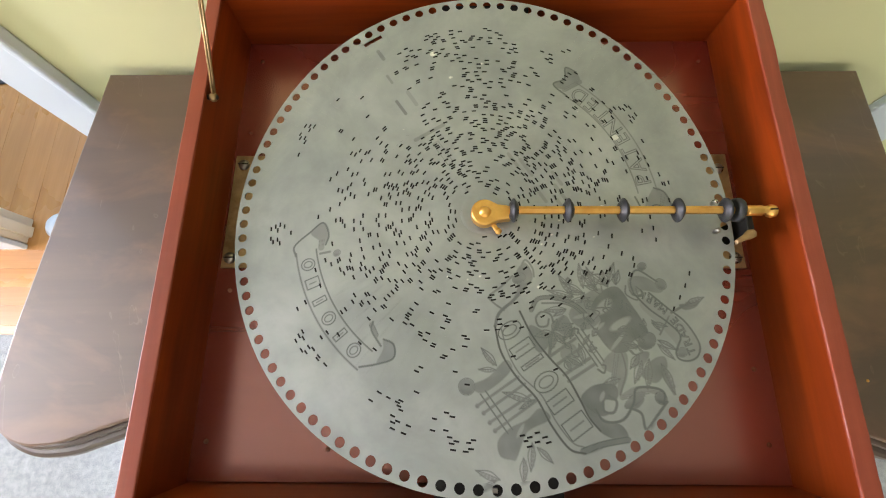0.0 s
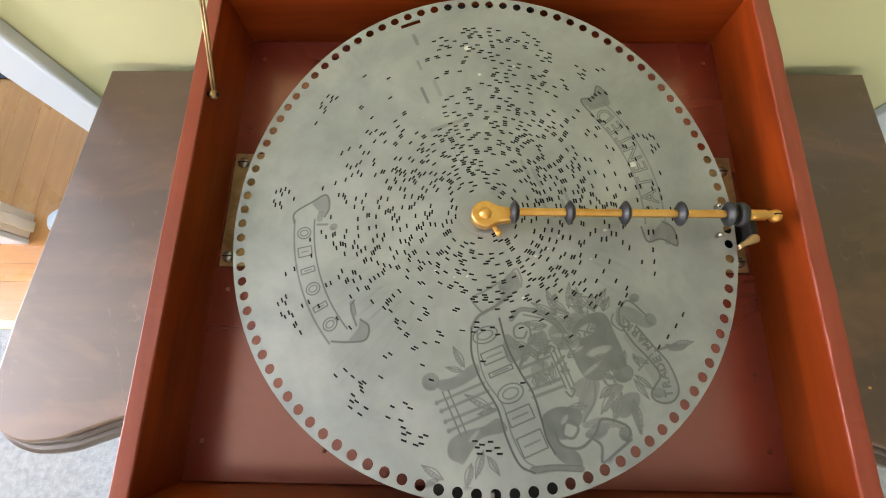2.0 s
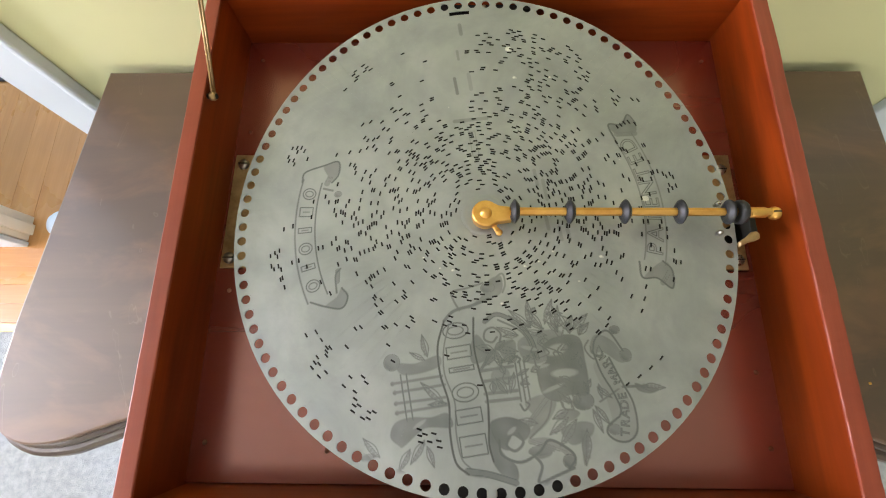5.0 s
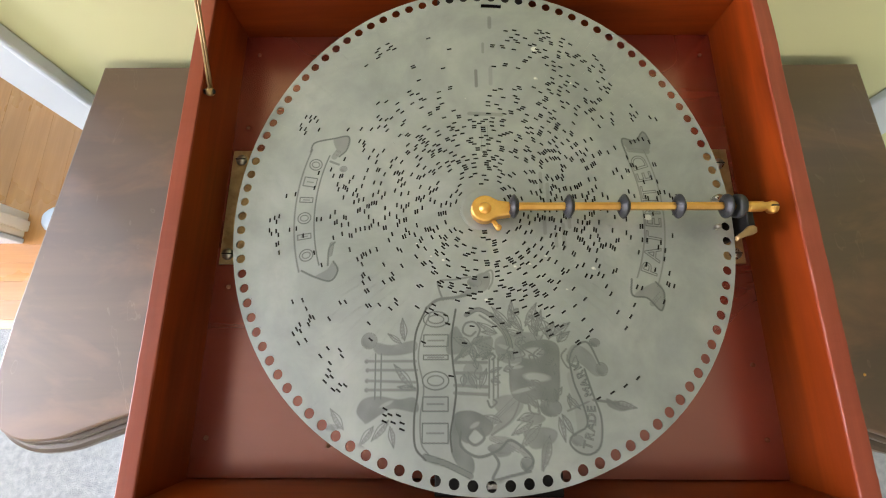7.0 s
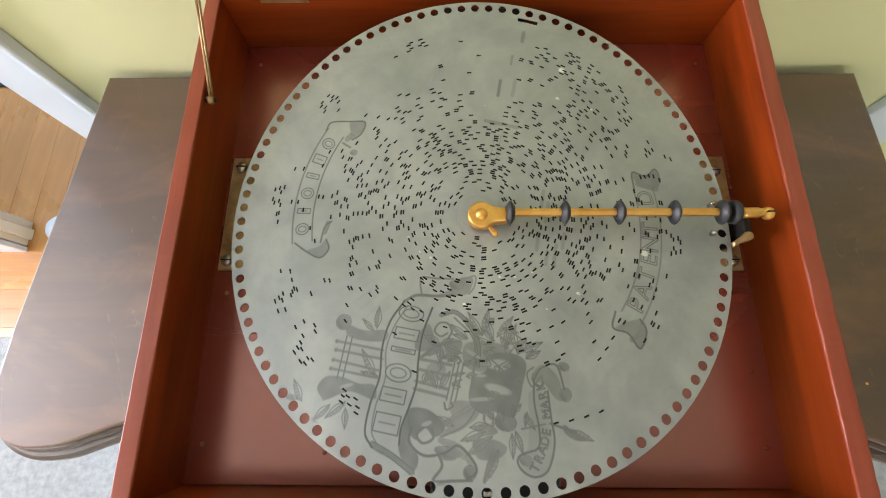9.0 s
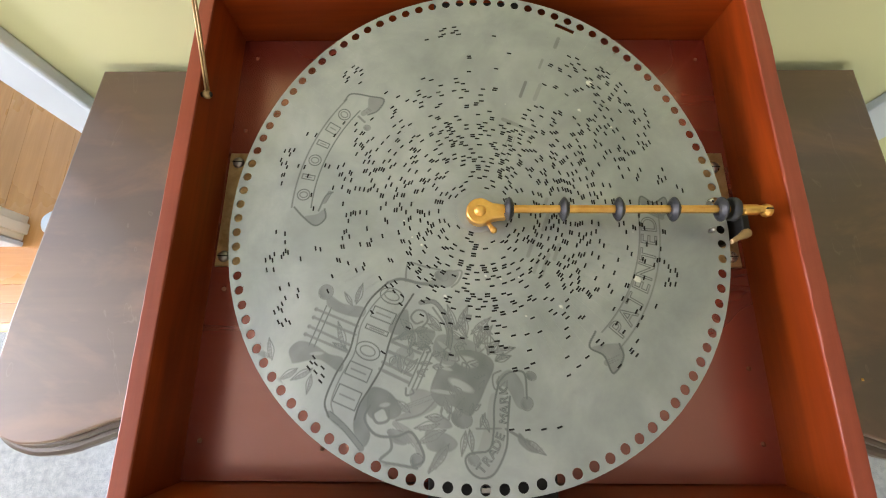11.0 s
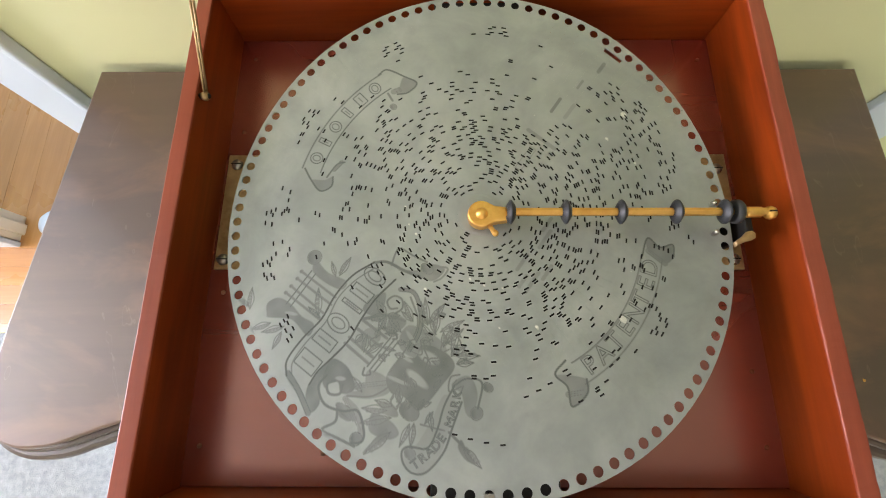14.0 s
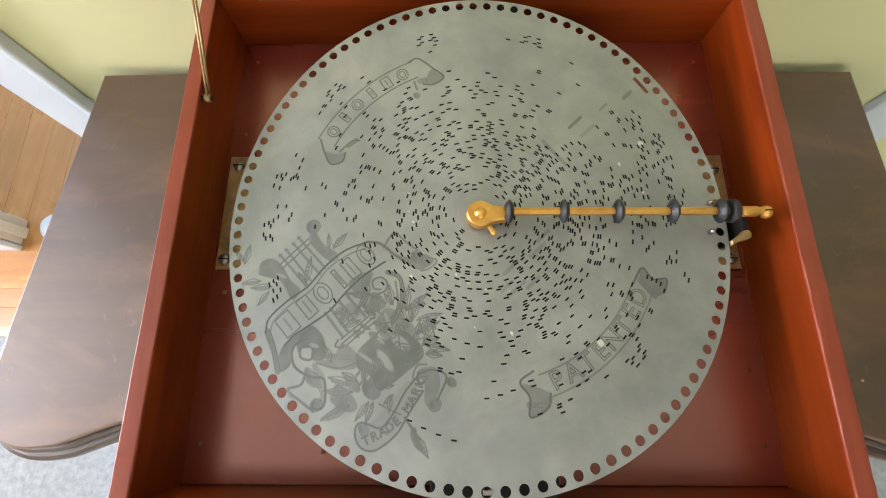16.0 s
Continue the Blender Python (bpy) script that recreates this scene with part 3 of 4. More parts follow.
    pen.leaf((47, -149), (50, -164), 4.0)
    pen.leaf((49, -147), (56, -160), 4.0)
    pen.leaf((34, -143), (26, -134), 5.1)
    pen.leaf((83, -140), (100, -143), 5.1)
    # scrolls and shaded foliage
    pen.stroke(1.2, 0.50, (-7, -93), (-11, -96), (-16, -93), (-14, -87), (-8, -86), (-4, -91), (-6, -97))
    pen.stroke(2.4, 0.50, (-14, -81), (-4, -77), (8, -85), (16, -97), (18, -112))
    pen.stroke(1.2, 0.50, (-4, -81), (10, -91), (15, -104), (16, -131))
    pen.stroke(4.0, 0.45, (-0, -154), (14, -144), (26, -131))
    pen.stroke(1.2, 0.50, (2, -160), (16, -150), (23, -135))
    pen.stroke(1.6, 0.60, (-18, -158), (-18, -167), (-7, -173), (6, -169), (14, -163), (25, -170), (28, -176), (23, -181))
    pen.stroke(1.6, 0.55, (-10, -156), (-14, -162), (-9, -166), (-3, -162), (-5, -156))
    pen.stroke(1.6, 0.55, (2, -170), (6, -177), (2, -186), (13, -184), (26, -181))
    pen.blob((24, -177), 4.0, 4.0, 0.60, 0)
    pen.blob((8, -168), 8.7, 3.2, 0.50, 0)
    pen.stroke(3.6, 0.40, (2, -162), (15, -164), (25, -173))
    pen.blob((42, -143), 7.1, 5.5, 0.55, 0)
    pen.stroke(1.0, 0.45, (53, -145), (68, -139))
    # short scroll
    pen.stroke(1.2, 0.60, (57, -112), (59, -127), (64, -142), (65, -154), (55, -160), (53, -165), (58, -170), (66, -171), (73, -165), (75, -149), (71, -134), (67, -118))
    pen.stroke(1.2, 0.55, (57, -112), (61, -104), (71, -100), (78, -115))
    pen.blob((76, -100), 3.6, 2.8, 0.55, 0)
    pen.blob((79, -118), 4.0, 4.3, 0.50, 0)
    pen.blob((58, -163), 4.0, 3.2, 0.50, 0)
    pen.stroke(1.6, 0.50, (71, -138), (88, -140))
    # curled ends of the curved scrolls
    pen.stroke(1.2, 0.65, (-138, 52), (-135, 60), (-119, 63), (-107, 64), (-108, 53), (-114, 47))
    pen.stroke(4.7, 0.45, (-114, 53), (-118, 47))
    pen.stroke(1.6, 0.50, (-121, 43), (-114, 40))
    pen.blob((-110, 36), 2.8, 2.4, 0.55, 0)
    pen.stroke(1.2, 0.65, (-137, -47), (-126, -52), (-114, -55), (-109, -47), (-113, -40))
    pen.stroke(2.8, 0.45, (-116, -35), (-115, -26))
    pen.stroke(1.2, 0.60, (-117, -43), (-117, -30), (-113, -25))
    pen.stroke(1.2, 0.65, (117, 46), (114, 61), (125, 60), (132, 68), (137, 60))
    pen.stroke(4.3, 0.45, (119, 52), (134, 51))
    pen.stroke(1.2, 0.65, (109, -54), (108, -66), (119, -68), (128, -77), (132, -64), (127, -56))
    pen.stroke(4.0, 0.45, (122, -72), (130, -64))
    # tinted bodies: lyre, ribbon tails, the large curl, the torch with its flames, flower and small scroll
    pen.fill(0.42, (-79, -100), (-66, -102), (-50, -99), (-49, -106), (-62, -109), (-76, -108))
    pen.fill(0.46, (-88, -146), (-84, -138), (-73, -136), (-60, -138), (-49, -137), (-47, -146), (-62, -144), (-69, -146), (-80, -153), (-83, -152))
    pen.fill(0.50, (-23, -147), (-25, -166), (-23, -174), (-17.5, -181), (-11, -183), (-10, -175), (-17, -166), (-20, -156))
    pen.fill(0.40, (-42, -171), (-30, -175), (-16, -182), (-24, -180), (-40, -176))
    pen.fill(0.55, (-22, -147), (-12, -145), (-3, -148), (3, -153), (2, -158), (-3, -161), (-8.5, -157), (-14, -160), (-12, -165), (-18, -163), (-22, -155))
    pen.fill(0.52, (50, -102), (50, -118), (49, -131), (46, -140), (34, -138), (25, -141), (16, -135), (16, -119), (24, -113), (23, -103), (38, -98))
    pen.fill(0.36, (7, -98), (27, -93), (40, -98), (26, -113), (10, -113))
    pen.fill(0.34, (3, -139), (16, -135), (24, -141), (16, -152), (6, -158), (-2, -160), (8, -150))
    pen.lift((32, -107.5), 7.5, 3.6, 8)
    pen.lift((34, -123.5), 9.0, 2.8, -4)
    pen.lift((14, -104), 6.0, 1.4, -20, 0.3)
    pen.lift((24, -132), 8.0, 1.3, 14, 0.35)
    pen.lift((20, -117), 5.0, 1.2, 5, 0.35)
    pen.lift((-68, -141), 5.0, 1.2, 25, 0.35)
    pen.lift((-9, -154), 3.6, 1.4, 30, 0.3)
    pen.fill(0.42, (23, -158), (36, -155), (45, -158), (41, -165), (28, -168))
    pen.fill(0.40, (22, -150), (31, -146), (38, -150), (30, -154))
    pen.fill(0.44, (36, -160), (40, -163), (38, -172), (33, -181), (34, -170))
    pen.fill(0.40, (-27, -98), (-21, -89), (-15, -98), (-11, -104), (-19, -108), (-27, -108))
    pen.fill(0.38, (-7, -102), (-1, -96), (5, -98), (3, -107), (-3, -111))
    pen.fill(0.30, (-16, -118), (-9, -112), (-3, -118), (-8, -127), (-14, -128))
    pen.stroke(2.0, 0.45, (-22, -113), (-11, -102), (3, -97))
    pen.fill(0.34, (55, -113), (59, -103), (65, -102), (73, -108), (77, -117), (78, -122), (73, -122), (64, -114))
    pen.fill(0.16, (55, -121), (66, -121), (70, -136), (74, -152), (72, -168), (62, -172), (55, -168), (58, -158), (58, -148), (57, -137))
    pen.fill(0.48, (80, -137), (87, -140), (96, -143), (89, -145), (81, -142))
    pen.fill(0.40, (-6, -52), (4, -50), (2, -62), (-10, -66), (-24, -70), (-12, -62))
    pen.fill(0.42, (3, -170), (12, -164), (14, -171), (6, -173))
    pen.fill(0.36, (-119, 63), (-107, 64), (-106, 56), (-112, 48), (-117, 54))
    pen.fill(0.32, (-126, -52), (-114, -55), (-109, -47), (-113, -40), (-117, -46))
    pen.fill(0.40, (114, 61), (125, 60), (132, 68), (137, 60), (134, 51), (119, 52))
    pen.fill(0.34, (109, -66), (119, -68), (128, -77), (132, -64), (127, -56))
    for x, y, n, t in ((36, -96, 15, 100), (26, -92, 18, 118), (18, -90, 20, 132), (44, -98, 13, 70), (50, -100, 12, 40), (8, -94, 16, 150)):
        tip = (x + n * math.cos(radians(t)), y + n * math.sin(radians(t)))
        pen.leaf((x, y), tip, 4.4)
        pen.leaf((x, y), (x + 0.7 * n * math.cos(radians(t + 25)), y + 0.7 * n * math.sin(radians(t + 25))), 3.2)
    # small leaves and tendrils that fill the ground between
    rng = random.Random(7)
    for k in range(46):
        a, r = rng.uniform(0, 2 * math.pi), rng.uniform(0.25, 1.0)
        x, y = 24 + 44 * r * math.cos(a), -116 + 40 * r * math.sin(a)
        if x < -18:
            continue
        t = rng.uniform(0, 2 * math.pi)
        n = rng.uniform(6, 13)
        if k % 3:
            pen.leaf((x, y), (x + n * math.cos(t), y + n * math.sin(t)), rng.uniform(2.6, 4.6))
        else:
            pen.stroke(0.9, 0.5, (x, y), (x + 0.5 * n * math.cos(t), y + 0.5 * n * math.sin(t)), (x + n * math.cos(t + 0.7), y + n * math.sin(t + 0.7)), (x + 0.6 * n * math.cos(t + 1.4), y + 0.6 * n * math.sin(t + 1.4)))
    # stamped lines that can no longer be read
    pen.bar((-3, 114), 91, 14, 2.4, 0.45)
    pen.bar((9, 166), 90, 9, 3.0, 0.35)
    pen.bar((3, 142), 90, 8, 2.0, 0.30)
    pen.bar((9, 116), 90, 14, 3.0, 0.18)
    pen.bar((4, 81.5), 177, 26, 3.0, 0.30)
    pen.frame_bar((3, 60), 90, 22, 5.0, 0.25)
    for x, y, n in ((46, 24, 12), (51, 13, 16), (47, -12, 14), (61, -21, 18), (66, -8, 12), (55, -24, 10)):
        pen.bar((x, y), 90, n, 2.6, 0.24)


def density(a, r):
    """How likely a slot is at the angle a (degrees) and the radius r (millimetres)."""
    a = (a + 180) % 360 - 180
    d = 0.60 if r < 78 else 0.34 if r < 100 else 0.10
    if 86 < a < 99 and r > 82:
        return 0.0
    if 50 < a <= 86:
        d = 0.60 if r < 90 else 0.26 if r < 130 else 0.36 if r < 148 else 0.50 if r < 171 and a < 82 else 0.0
    elif 20 < a <= 50:
        d = 0.55 if r < 96 else 0.26 if r < 128 else 0.14 if r < 150 else 0.02
    elif -30 < a <= 20:
        d = 0.60 if r < 92 else 0.20 if r < 112 else 0.14 if r < 150 else 0.0
    elif -62 < a <= -30:
        d = 0.50 if r < 80 else 0.16 if r < 125 else 0.0
    elif -125 < a <= -62:
        d = 0.56 if r < 72 else 0.14 if r < 92 else 0.035 if r < 122 else 0.0
    elif -165 < a <= -125:
        d = 0.58 if r < 62 else 0.26 if r < 108 else 0.07 if r < 120 else 0.10 if r < 160 else 0.0
    elif a <= -165 or a > 165:
        d = 0.55 if r < 75 else 0.30 if r < 120 else 0.10 if r < 152 else 0.02
    elif 99 <= a <= 165:
        d = 0.56 if r < 84 else 0.22 if r < 116 else 0.05 if r < 160 else 0.0
    return d * (0.30 + 0.70 * min(1, r / 60))


CELL, INNER = 0.6, 16.8


def choose_slots():
    """(track, angle) of each slot. A track is three cells wide, and its slot two."""
    rng = random.Random(11)
    busy, slots = {}, []

    def put(track, a):
        r = INNER + CELL * (3 * track + 1)
        gap = math.degrees(6.4 / r)
        if any(abs((a - b + 180) % 360 - 180) < gap for b in busy.get(track, ())):
            return
        busy.setdefault(track, []).append(a)
        slots.append((track, a))

    # tight groups of eight to ten slots near the rim
    for a, r, n in ((119.3, 162, 8), (151.4, 162, 8), (-129.8, 164, 8), (-112.8, 162, 12), (-176.5, 162, 8), (-144.2, 162, 6), (2.5, 152, 8), (35, 150, 5), (47, 150, 6)):
        t0 = round((r - INNER) / CELL / 3)
        for k in range(n):
            put(t0 - 2 + (k * 2 + k // 4) % 5, a - 1.9 + 3.9 * (k // 4) / max(1, (n - 1) // 4) + 0.55 * (k % 4) - 0.8)
    # rows that step outwards, as the scales of the tune run
    for a, r, n, da in ((62, 104, 9, -1.6), (70, 146, 7, -1.4), (66, 138, 6, -1.5), (-50, 160, 8, -1.9), (-42, 134, 6, 2.0), (-118, 88, 6, 2.2), (170, 100, 6, 1.2), (128, 108, 5, 2.2)):
        t0 = round((r - INNER) / CELL / 3)
        for k in range(n):
            put(t0 - k // 2, a + da * k)
    # on every track the notes come in runs of even spacing, with rests between
    for track in range(1, 84):
        r = INNER + CELL * (3 * track + 1)
        a = rng.uniform(0, 360)
        end = a + 360
        while a < end:
            step = math.degrees(rng.choice((7.0, 8.0, 9.0, 11.0, 13.0)) / r)
            lean = rng.choice((-1, 0, 0, 0, 0, 1))
            for k in range(rng.randint(1, 6)):
                if rng.random() < min(0.95, 1.35 * density(a, r)):
                    put(track + lean * (k // 2), a)
                    if rng.random() < 0.13:
                        put(track + rng.choice((-1, 1, 2)), a + rng.uniform(-0.5, 0.5))
                a += step
            a += math.degrees(rng.uniform(8, 26) / r)
    return slots


# The thin plate flexes while it turns: it dips under the arm and opposite it, and rides up over the guides at
# the front and the back. It is built in rigid sectors, two rings of them, each hinged to its neighbours.
SECTORS = 100
FLEX = -0.0102
INNER_RING, OUTER_RING = (2.96, 0.0420, 2.26), (7.84, 0.4812, 4.63)
SPIN = ((0.0, 33.50), (0.5, 30.80), (1.0, 28.25), (1.5, 25.65), (2.0, 22.95), (2.5, 20.40), (3.0, 17.80), (3.5, 15.50), (4.0, 13.35),
        (6.5, 2.43), (7.0, 0.0), (7.5, -2.80), (8.0, -5.50), (8.5, -8.15), (9.0, -10.95), (11.5, -23.95), (12.0, -26.25), (12.5, -28.60),
        (13.0, -30.90), (13.5, -33.30), (14.0, -35.85), (14.5, -38.50), (15.0, -41.40), (15.5, -44.20), (16.0, -46.90))


def flexed(ring, mid, spin):
    """The pose on the disc of the sector whose middle lies at this angle, in degrees."""
    slope, drop, side = ring
    u = 2 * radians(mid + spin)
    up, across_it = FLEX * slope * math.cos(u), -2 * FLEX * side * math.sin(u)
    turn = Matrix.Rotation(radians(mid), 4, 'Z')
    lean = Matrix.Rotation(-math.atan(up), 4, 'Y') @ Matrix.Rotation(math.atan(across_it), 4, 'X')
    return turn @ Matrix.Translation((0, 0, -FLEX * drop * math.cos(u))) @ lean @ turn.inverted()


def build_disc():
    d = thing("tune_disc", "perforated grey zinc tune disc with etched ornament", "music disc", at=(0, 0, DISC_Z))
    bands = ((INNER, 45.6, 700), (45.6, 90.0, 1400), (90.0, 186.0, 2200))
    slots = choose_slots()
    co, quads, base, walls, punched, tongues = [], [], 0, [], [], []
    for r0, r1, n in bands:
        rows = round((r1 - r0) / CELL)
        rr = r0 + CELL * np.arange(rows + 1)
        aa = np.arange(n) * 2 * np.pi / n
        grid = np.stack([np.outer(rr, np.cos(aa)), np.outer(rr, np.sin(aa))], -1).reshape(-1, 2)
        i, j = np.meshgrid(np.arange(rows), np.arange(n), indexing="ij")
        k = (j + 1) % n
        q = np.stack([base + i * n + j, base + (i + 1) * n + j, base + (i + 1) * n + k, base + i * n + k], -1)
        keep = np.ones((rows, n), bool)

        def cut(ra, rb, a0, a1, deep):
            """Take the cells of these rings and angles away, and give the gap its walls."""
            ia, ib = round((ra - r0) / CELL), round((rb - r0) / CELL)
            if ia < 0 or ib > rows:
                return
            ja, jb = round(a0 / 360 * n), round(a1 / 360 * n)
            cols = np.arange(ja, jb) % n
            keep[ia:ib, cols] = False
            first = len(walls)
            for c in range(ja, jb):
                walls.append((base + ia * n + c % n, base + ia * n + (c + 1) % n))
                walls.append((base + ib * n + (c + 1) % n, base + ib * n + c % n))
            for row in range(ia, ib):
                walls.append((base + (row + 1) * n + ja % n, base + row * n + ja % n))
                walls.append((base + row * n + jb % n, base + (row + 1) * n + jb % n))
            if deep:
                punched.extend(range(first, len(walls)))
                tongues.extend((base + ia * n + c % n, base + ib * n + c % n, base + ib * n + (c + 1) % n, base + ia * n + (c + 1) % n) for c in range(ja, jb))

        for track, a in slots:
            ra = INNER + 3 * CELL * track
            half = math.degrees(1.85 / (ra + CELL))
            cut(ra, ra + 2 * CELL, a - half, a + half, True)
        cut(180.6, 184.2, 86.65 - 2.7, 86.65 + 2.7, False)
        co.append(grid)
        quads.append(q[keep])
        base += len(grid)
    # the rim, a sector for each drive hole
    count, seg = 100, 16
    sectors = []
    for h in range(count):
        mid = 162.3 - 3.6 * h
        half = math.pi / count
        c, s = math.cos(radians(mid)), math.sin(radians(mid))
        hole, edge = [], []
        for k in range(seg):
            u = 2 * math.pi * k / seg
            hole.append((190.0 + 3.5 * math.cos(u), 3.5 * math.sin(u)))
            x, y = math.cos(u), math.sin(u)
            g = max(abs(x), abs(y))
            x, y = x / g, y / g
            r, w = 191.0 + 5.0 * x, half * y
            edge.append((r * math.cos(w), r * math.sin(w)))
        ring = np.array(hole + edge)
        ring = np.stack([ring[:, 0] * c - ring[:, 1] * s, ring[:, 0] * s + ring[:, 1] * c], -1)
        co.append(ring)
        for k in range(seg):
            m = (k + 1) % seg
            sectors.append((base + k, base + seg + k, base + seg + m, base + m))
            walls.append((base + k, base + m))
            if math.hypot(*edge[k]) > 195.9 and math.hypot(*edge[m]) > 195.9:
                walls.append((base + seg + m, base + seg + k))
        base += 2 * seg
    xy = np.concatenate(co)
    faces = np.concatenate(quads + [np.array(sectors)])
    # walls of the holes and of the rim, 0.8 mm deep; under each slot hangs the bent tongue that was punched out of it
    walls, tongues = np.array(walls), np.array(tongues)
    low = np.unique(walls)
    back = np.zeros(base, int)
    back[low] = base + np.arange(len(low))
    skirts = np.stack([walls[:, 0], walls[:, 1], back[walls[:, 1]], back[walls[:, 0]]], -1)
    pen = Etcher(xy[:, 0].copy(), xy[:, 1].copy())
    etch_plate(pen)
    dust = Etcher(pen.x, pen.y)
    for x, y, r in ((46, 141, 2.2), (46, 114, 1.6), (75, 110, 1.3), (128, -5, 2.4), (-50, -27, 1.0), (-30, -40, 1.2), (23, -45, 1.2), (34, -43, 1.1), (46, -37, 1.0), (81, -46, 1.6), (1, -70, 1.4), (-39, -37, 0.9), (116, 30, 0.7), (-12, 96, 0.7), (60, -62, 0.9)):
        dust.blob((x, y), r, r * 0.8, 0.9)
        dust.blob((x + r * 0.9, y - r * 0.4), r * 0.5, r * 0.6, 0.7)
    top = np.column_stack([xy / 1000, np.zeros(base)])
    depth = np.full(base, 0.0008)
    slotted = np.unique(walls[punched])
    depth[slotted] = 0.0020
    # the sunken corners of the slots are coloured dark, as painted shade
    slot_shade = pen.depth.copy()
    slot_shade[slotted] = 1.0
    # the cells of a tongue that touch no wall have corners of their own on the floor of the slot
    loose = np.setdiff1d(np.unique(tongues), low)
    back[loose] = base + len(low) + np.arange(len(loose))
    slot_shade[loose], depth[loose] = 1.0, 0.0020
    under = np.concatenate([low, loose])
    verts = np.concatenate([top, top[under] - np.column_stack([np.zeros((len(under), 2)), depth[under]])])
    etch = np.concatenate([pen.depth, slot_shade[under]])
    fleck = np.concatenate([dust.depth, np.zeros(len(under))])
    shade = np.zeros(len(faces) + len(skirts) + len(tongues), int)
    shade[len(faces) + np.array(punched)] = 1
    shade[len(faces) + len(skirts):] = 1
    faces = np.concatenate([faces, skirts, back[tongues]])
    # each sector has a lip along its joints
    plain = faces[:len(faces) - len(tongues) - len(skirts)]
    edges = np.concatenate([plain[:, [i, (i + 1) % 4]] for i in range(4)])
    owner = np.tile(np.arange(len(plain)), 4)
    turn = np.degrees(np.arctan2(verts[:, 1], verts[:, 0])) / (360 / SECTORS)
    joint = np.abs(turn - np.round(turn)) < 1e-4
    span = np.abs(np.hypot(*verts[edges[:, 0], :2].T) - np.hypot(*verts[edges[:, 1], :2].T))
    taken = joint[edges].all(1) & (span > 1e-4)
    edges, owner = edges[taken], owner[taken]
    lips = np.stack([edges[:, 1], edges[:, 0], len(verts) + 2 * np.arange(len(edges)), len(verts) + 2 * np.arange(len(edges)) + 1], -1)
    lip_verts = verts[edges].reshape(-1, 3) - [0, 0, 0.0006]
    verts = np.concatenate([verts, lip_verts])
    etch, fleck = (np.concatenate([v, v[edges].ravel()]) for v in (etch, fleck))
    # share the faces out among the sectors
    centre = verts[faces].mean(1)
    which = np.floor(np.degrees(np.arctan2(centre[:, 1], centre[:, 0])) % 360 / (360 / SECTORS)).astype(int) % SECTORS
    outer = np.hypot(centre[:, 0], centre[:, 1]) > 0.0900
    faces, which, outer = np.concatenate([faces, lips]), np.concatenate([which, which[owner]]), np.concatenate([outer, outer[owner]])
    shade = np.concatenate([shade, np.zeros(len(lips), int)])
    pieces = []
    for ring, far in ((INNER_RING, False), (OUTER_RING, True)):
        for k in range(SECTORS):
            chosen = (which == k) & (outer == far)
            mine = faces[chosen]
            used, flat = np.unique(mine, return_inverse=True)
            me = bpy.data.meshes.new("plate_sector")
            me.vertices.add(len(used))
            me.vertices.foreach_set("co", verts[used].astype(np.float32).ravel())
            me.loops.add(mine.size)
            me.loops.foreach_set("vertex_index", flat.astype(np.int32).ravel())
            me.polygons.add(len(mine))
            me.polygons.foreach_set("loop_start", np.arange(0, mine.size, 4, dtype=np.int32))
            me.update(calc_edges=True)
            me.shade_flat()
            for name, values in (("etch", etch), ("fleck", fleck)):
                me.attributes.new(name, 'FLOAT', 'POINT').data.foreach_set("value", values[used].astype(np.float32))
            me.materials.append(DISC)
            me.materials.append(SLOT_BLACK)
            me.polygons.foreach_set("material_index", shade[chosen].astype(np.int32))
            me.validate()
            ob = new("plate_sector", me)
            ob.parent = d
            pieces.append((ob, ring, (k + 0.5) * 360 / SECTORS))
    hub = lathe([(0.004, -0.0008), (0.0168, -0.0008), (0.0168, 0.0003), (0.015, 0.0006), (0.004, 0.0006), (0.004, -0.0008)], seg=48)
    part("centre_ring", hub, DISC, d, "plain grey centre of the disc")
    return d, pieces


disc, sectors = build_disc()


# ---- the pressure arm over the disc ----
ARM_Z = 0.986


def across(x, y=0.0, z=ARM_Z):
    """A pose whose z axis runs along the world's x."""
    return Matrix.Translation((x, y, z)) @ X_AXIS


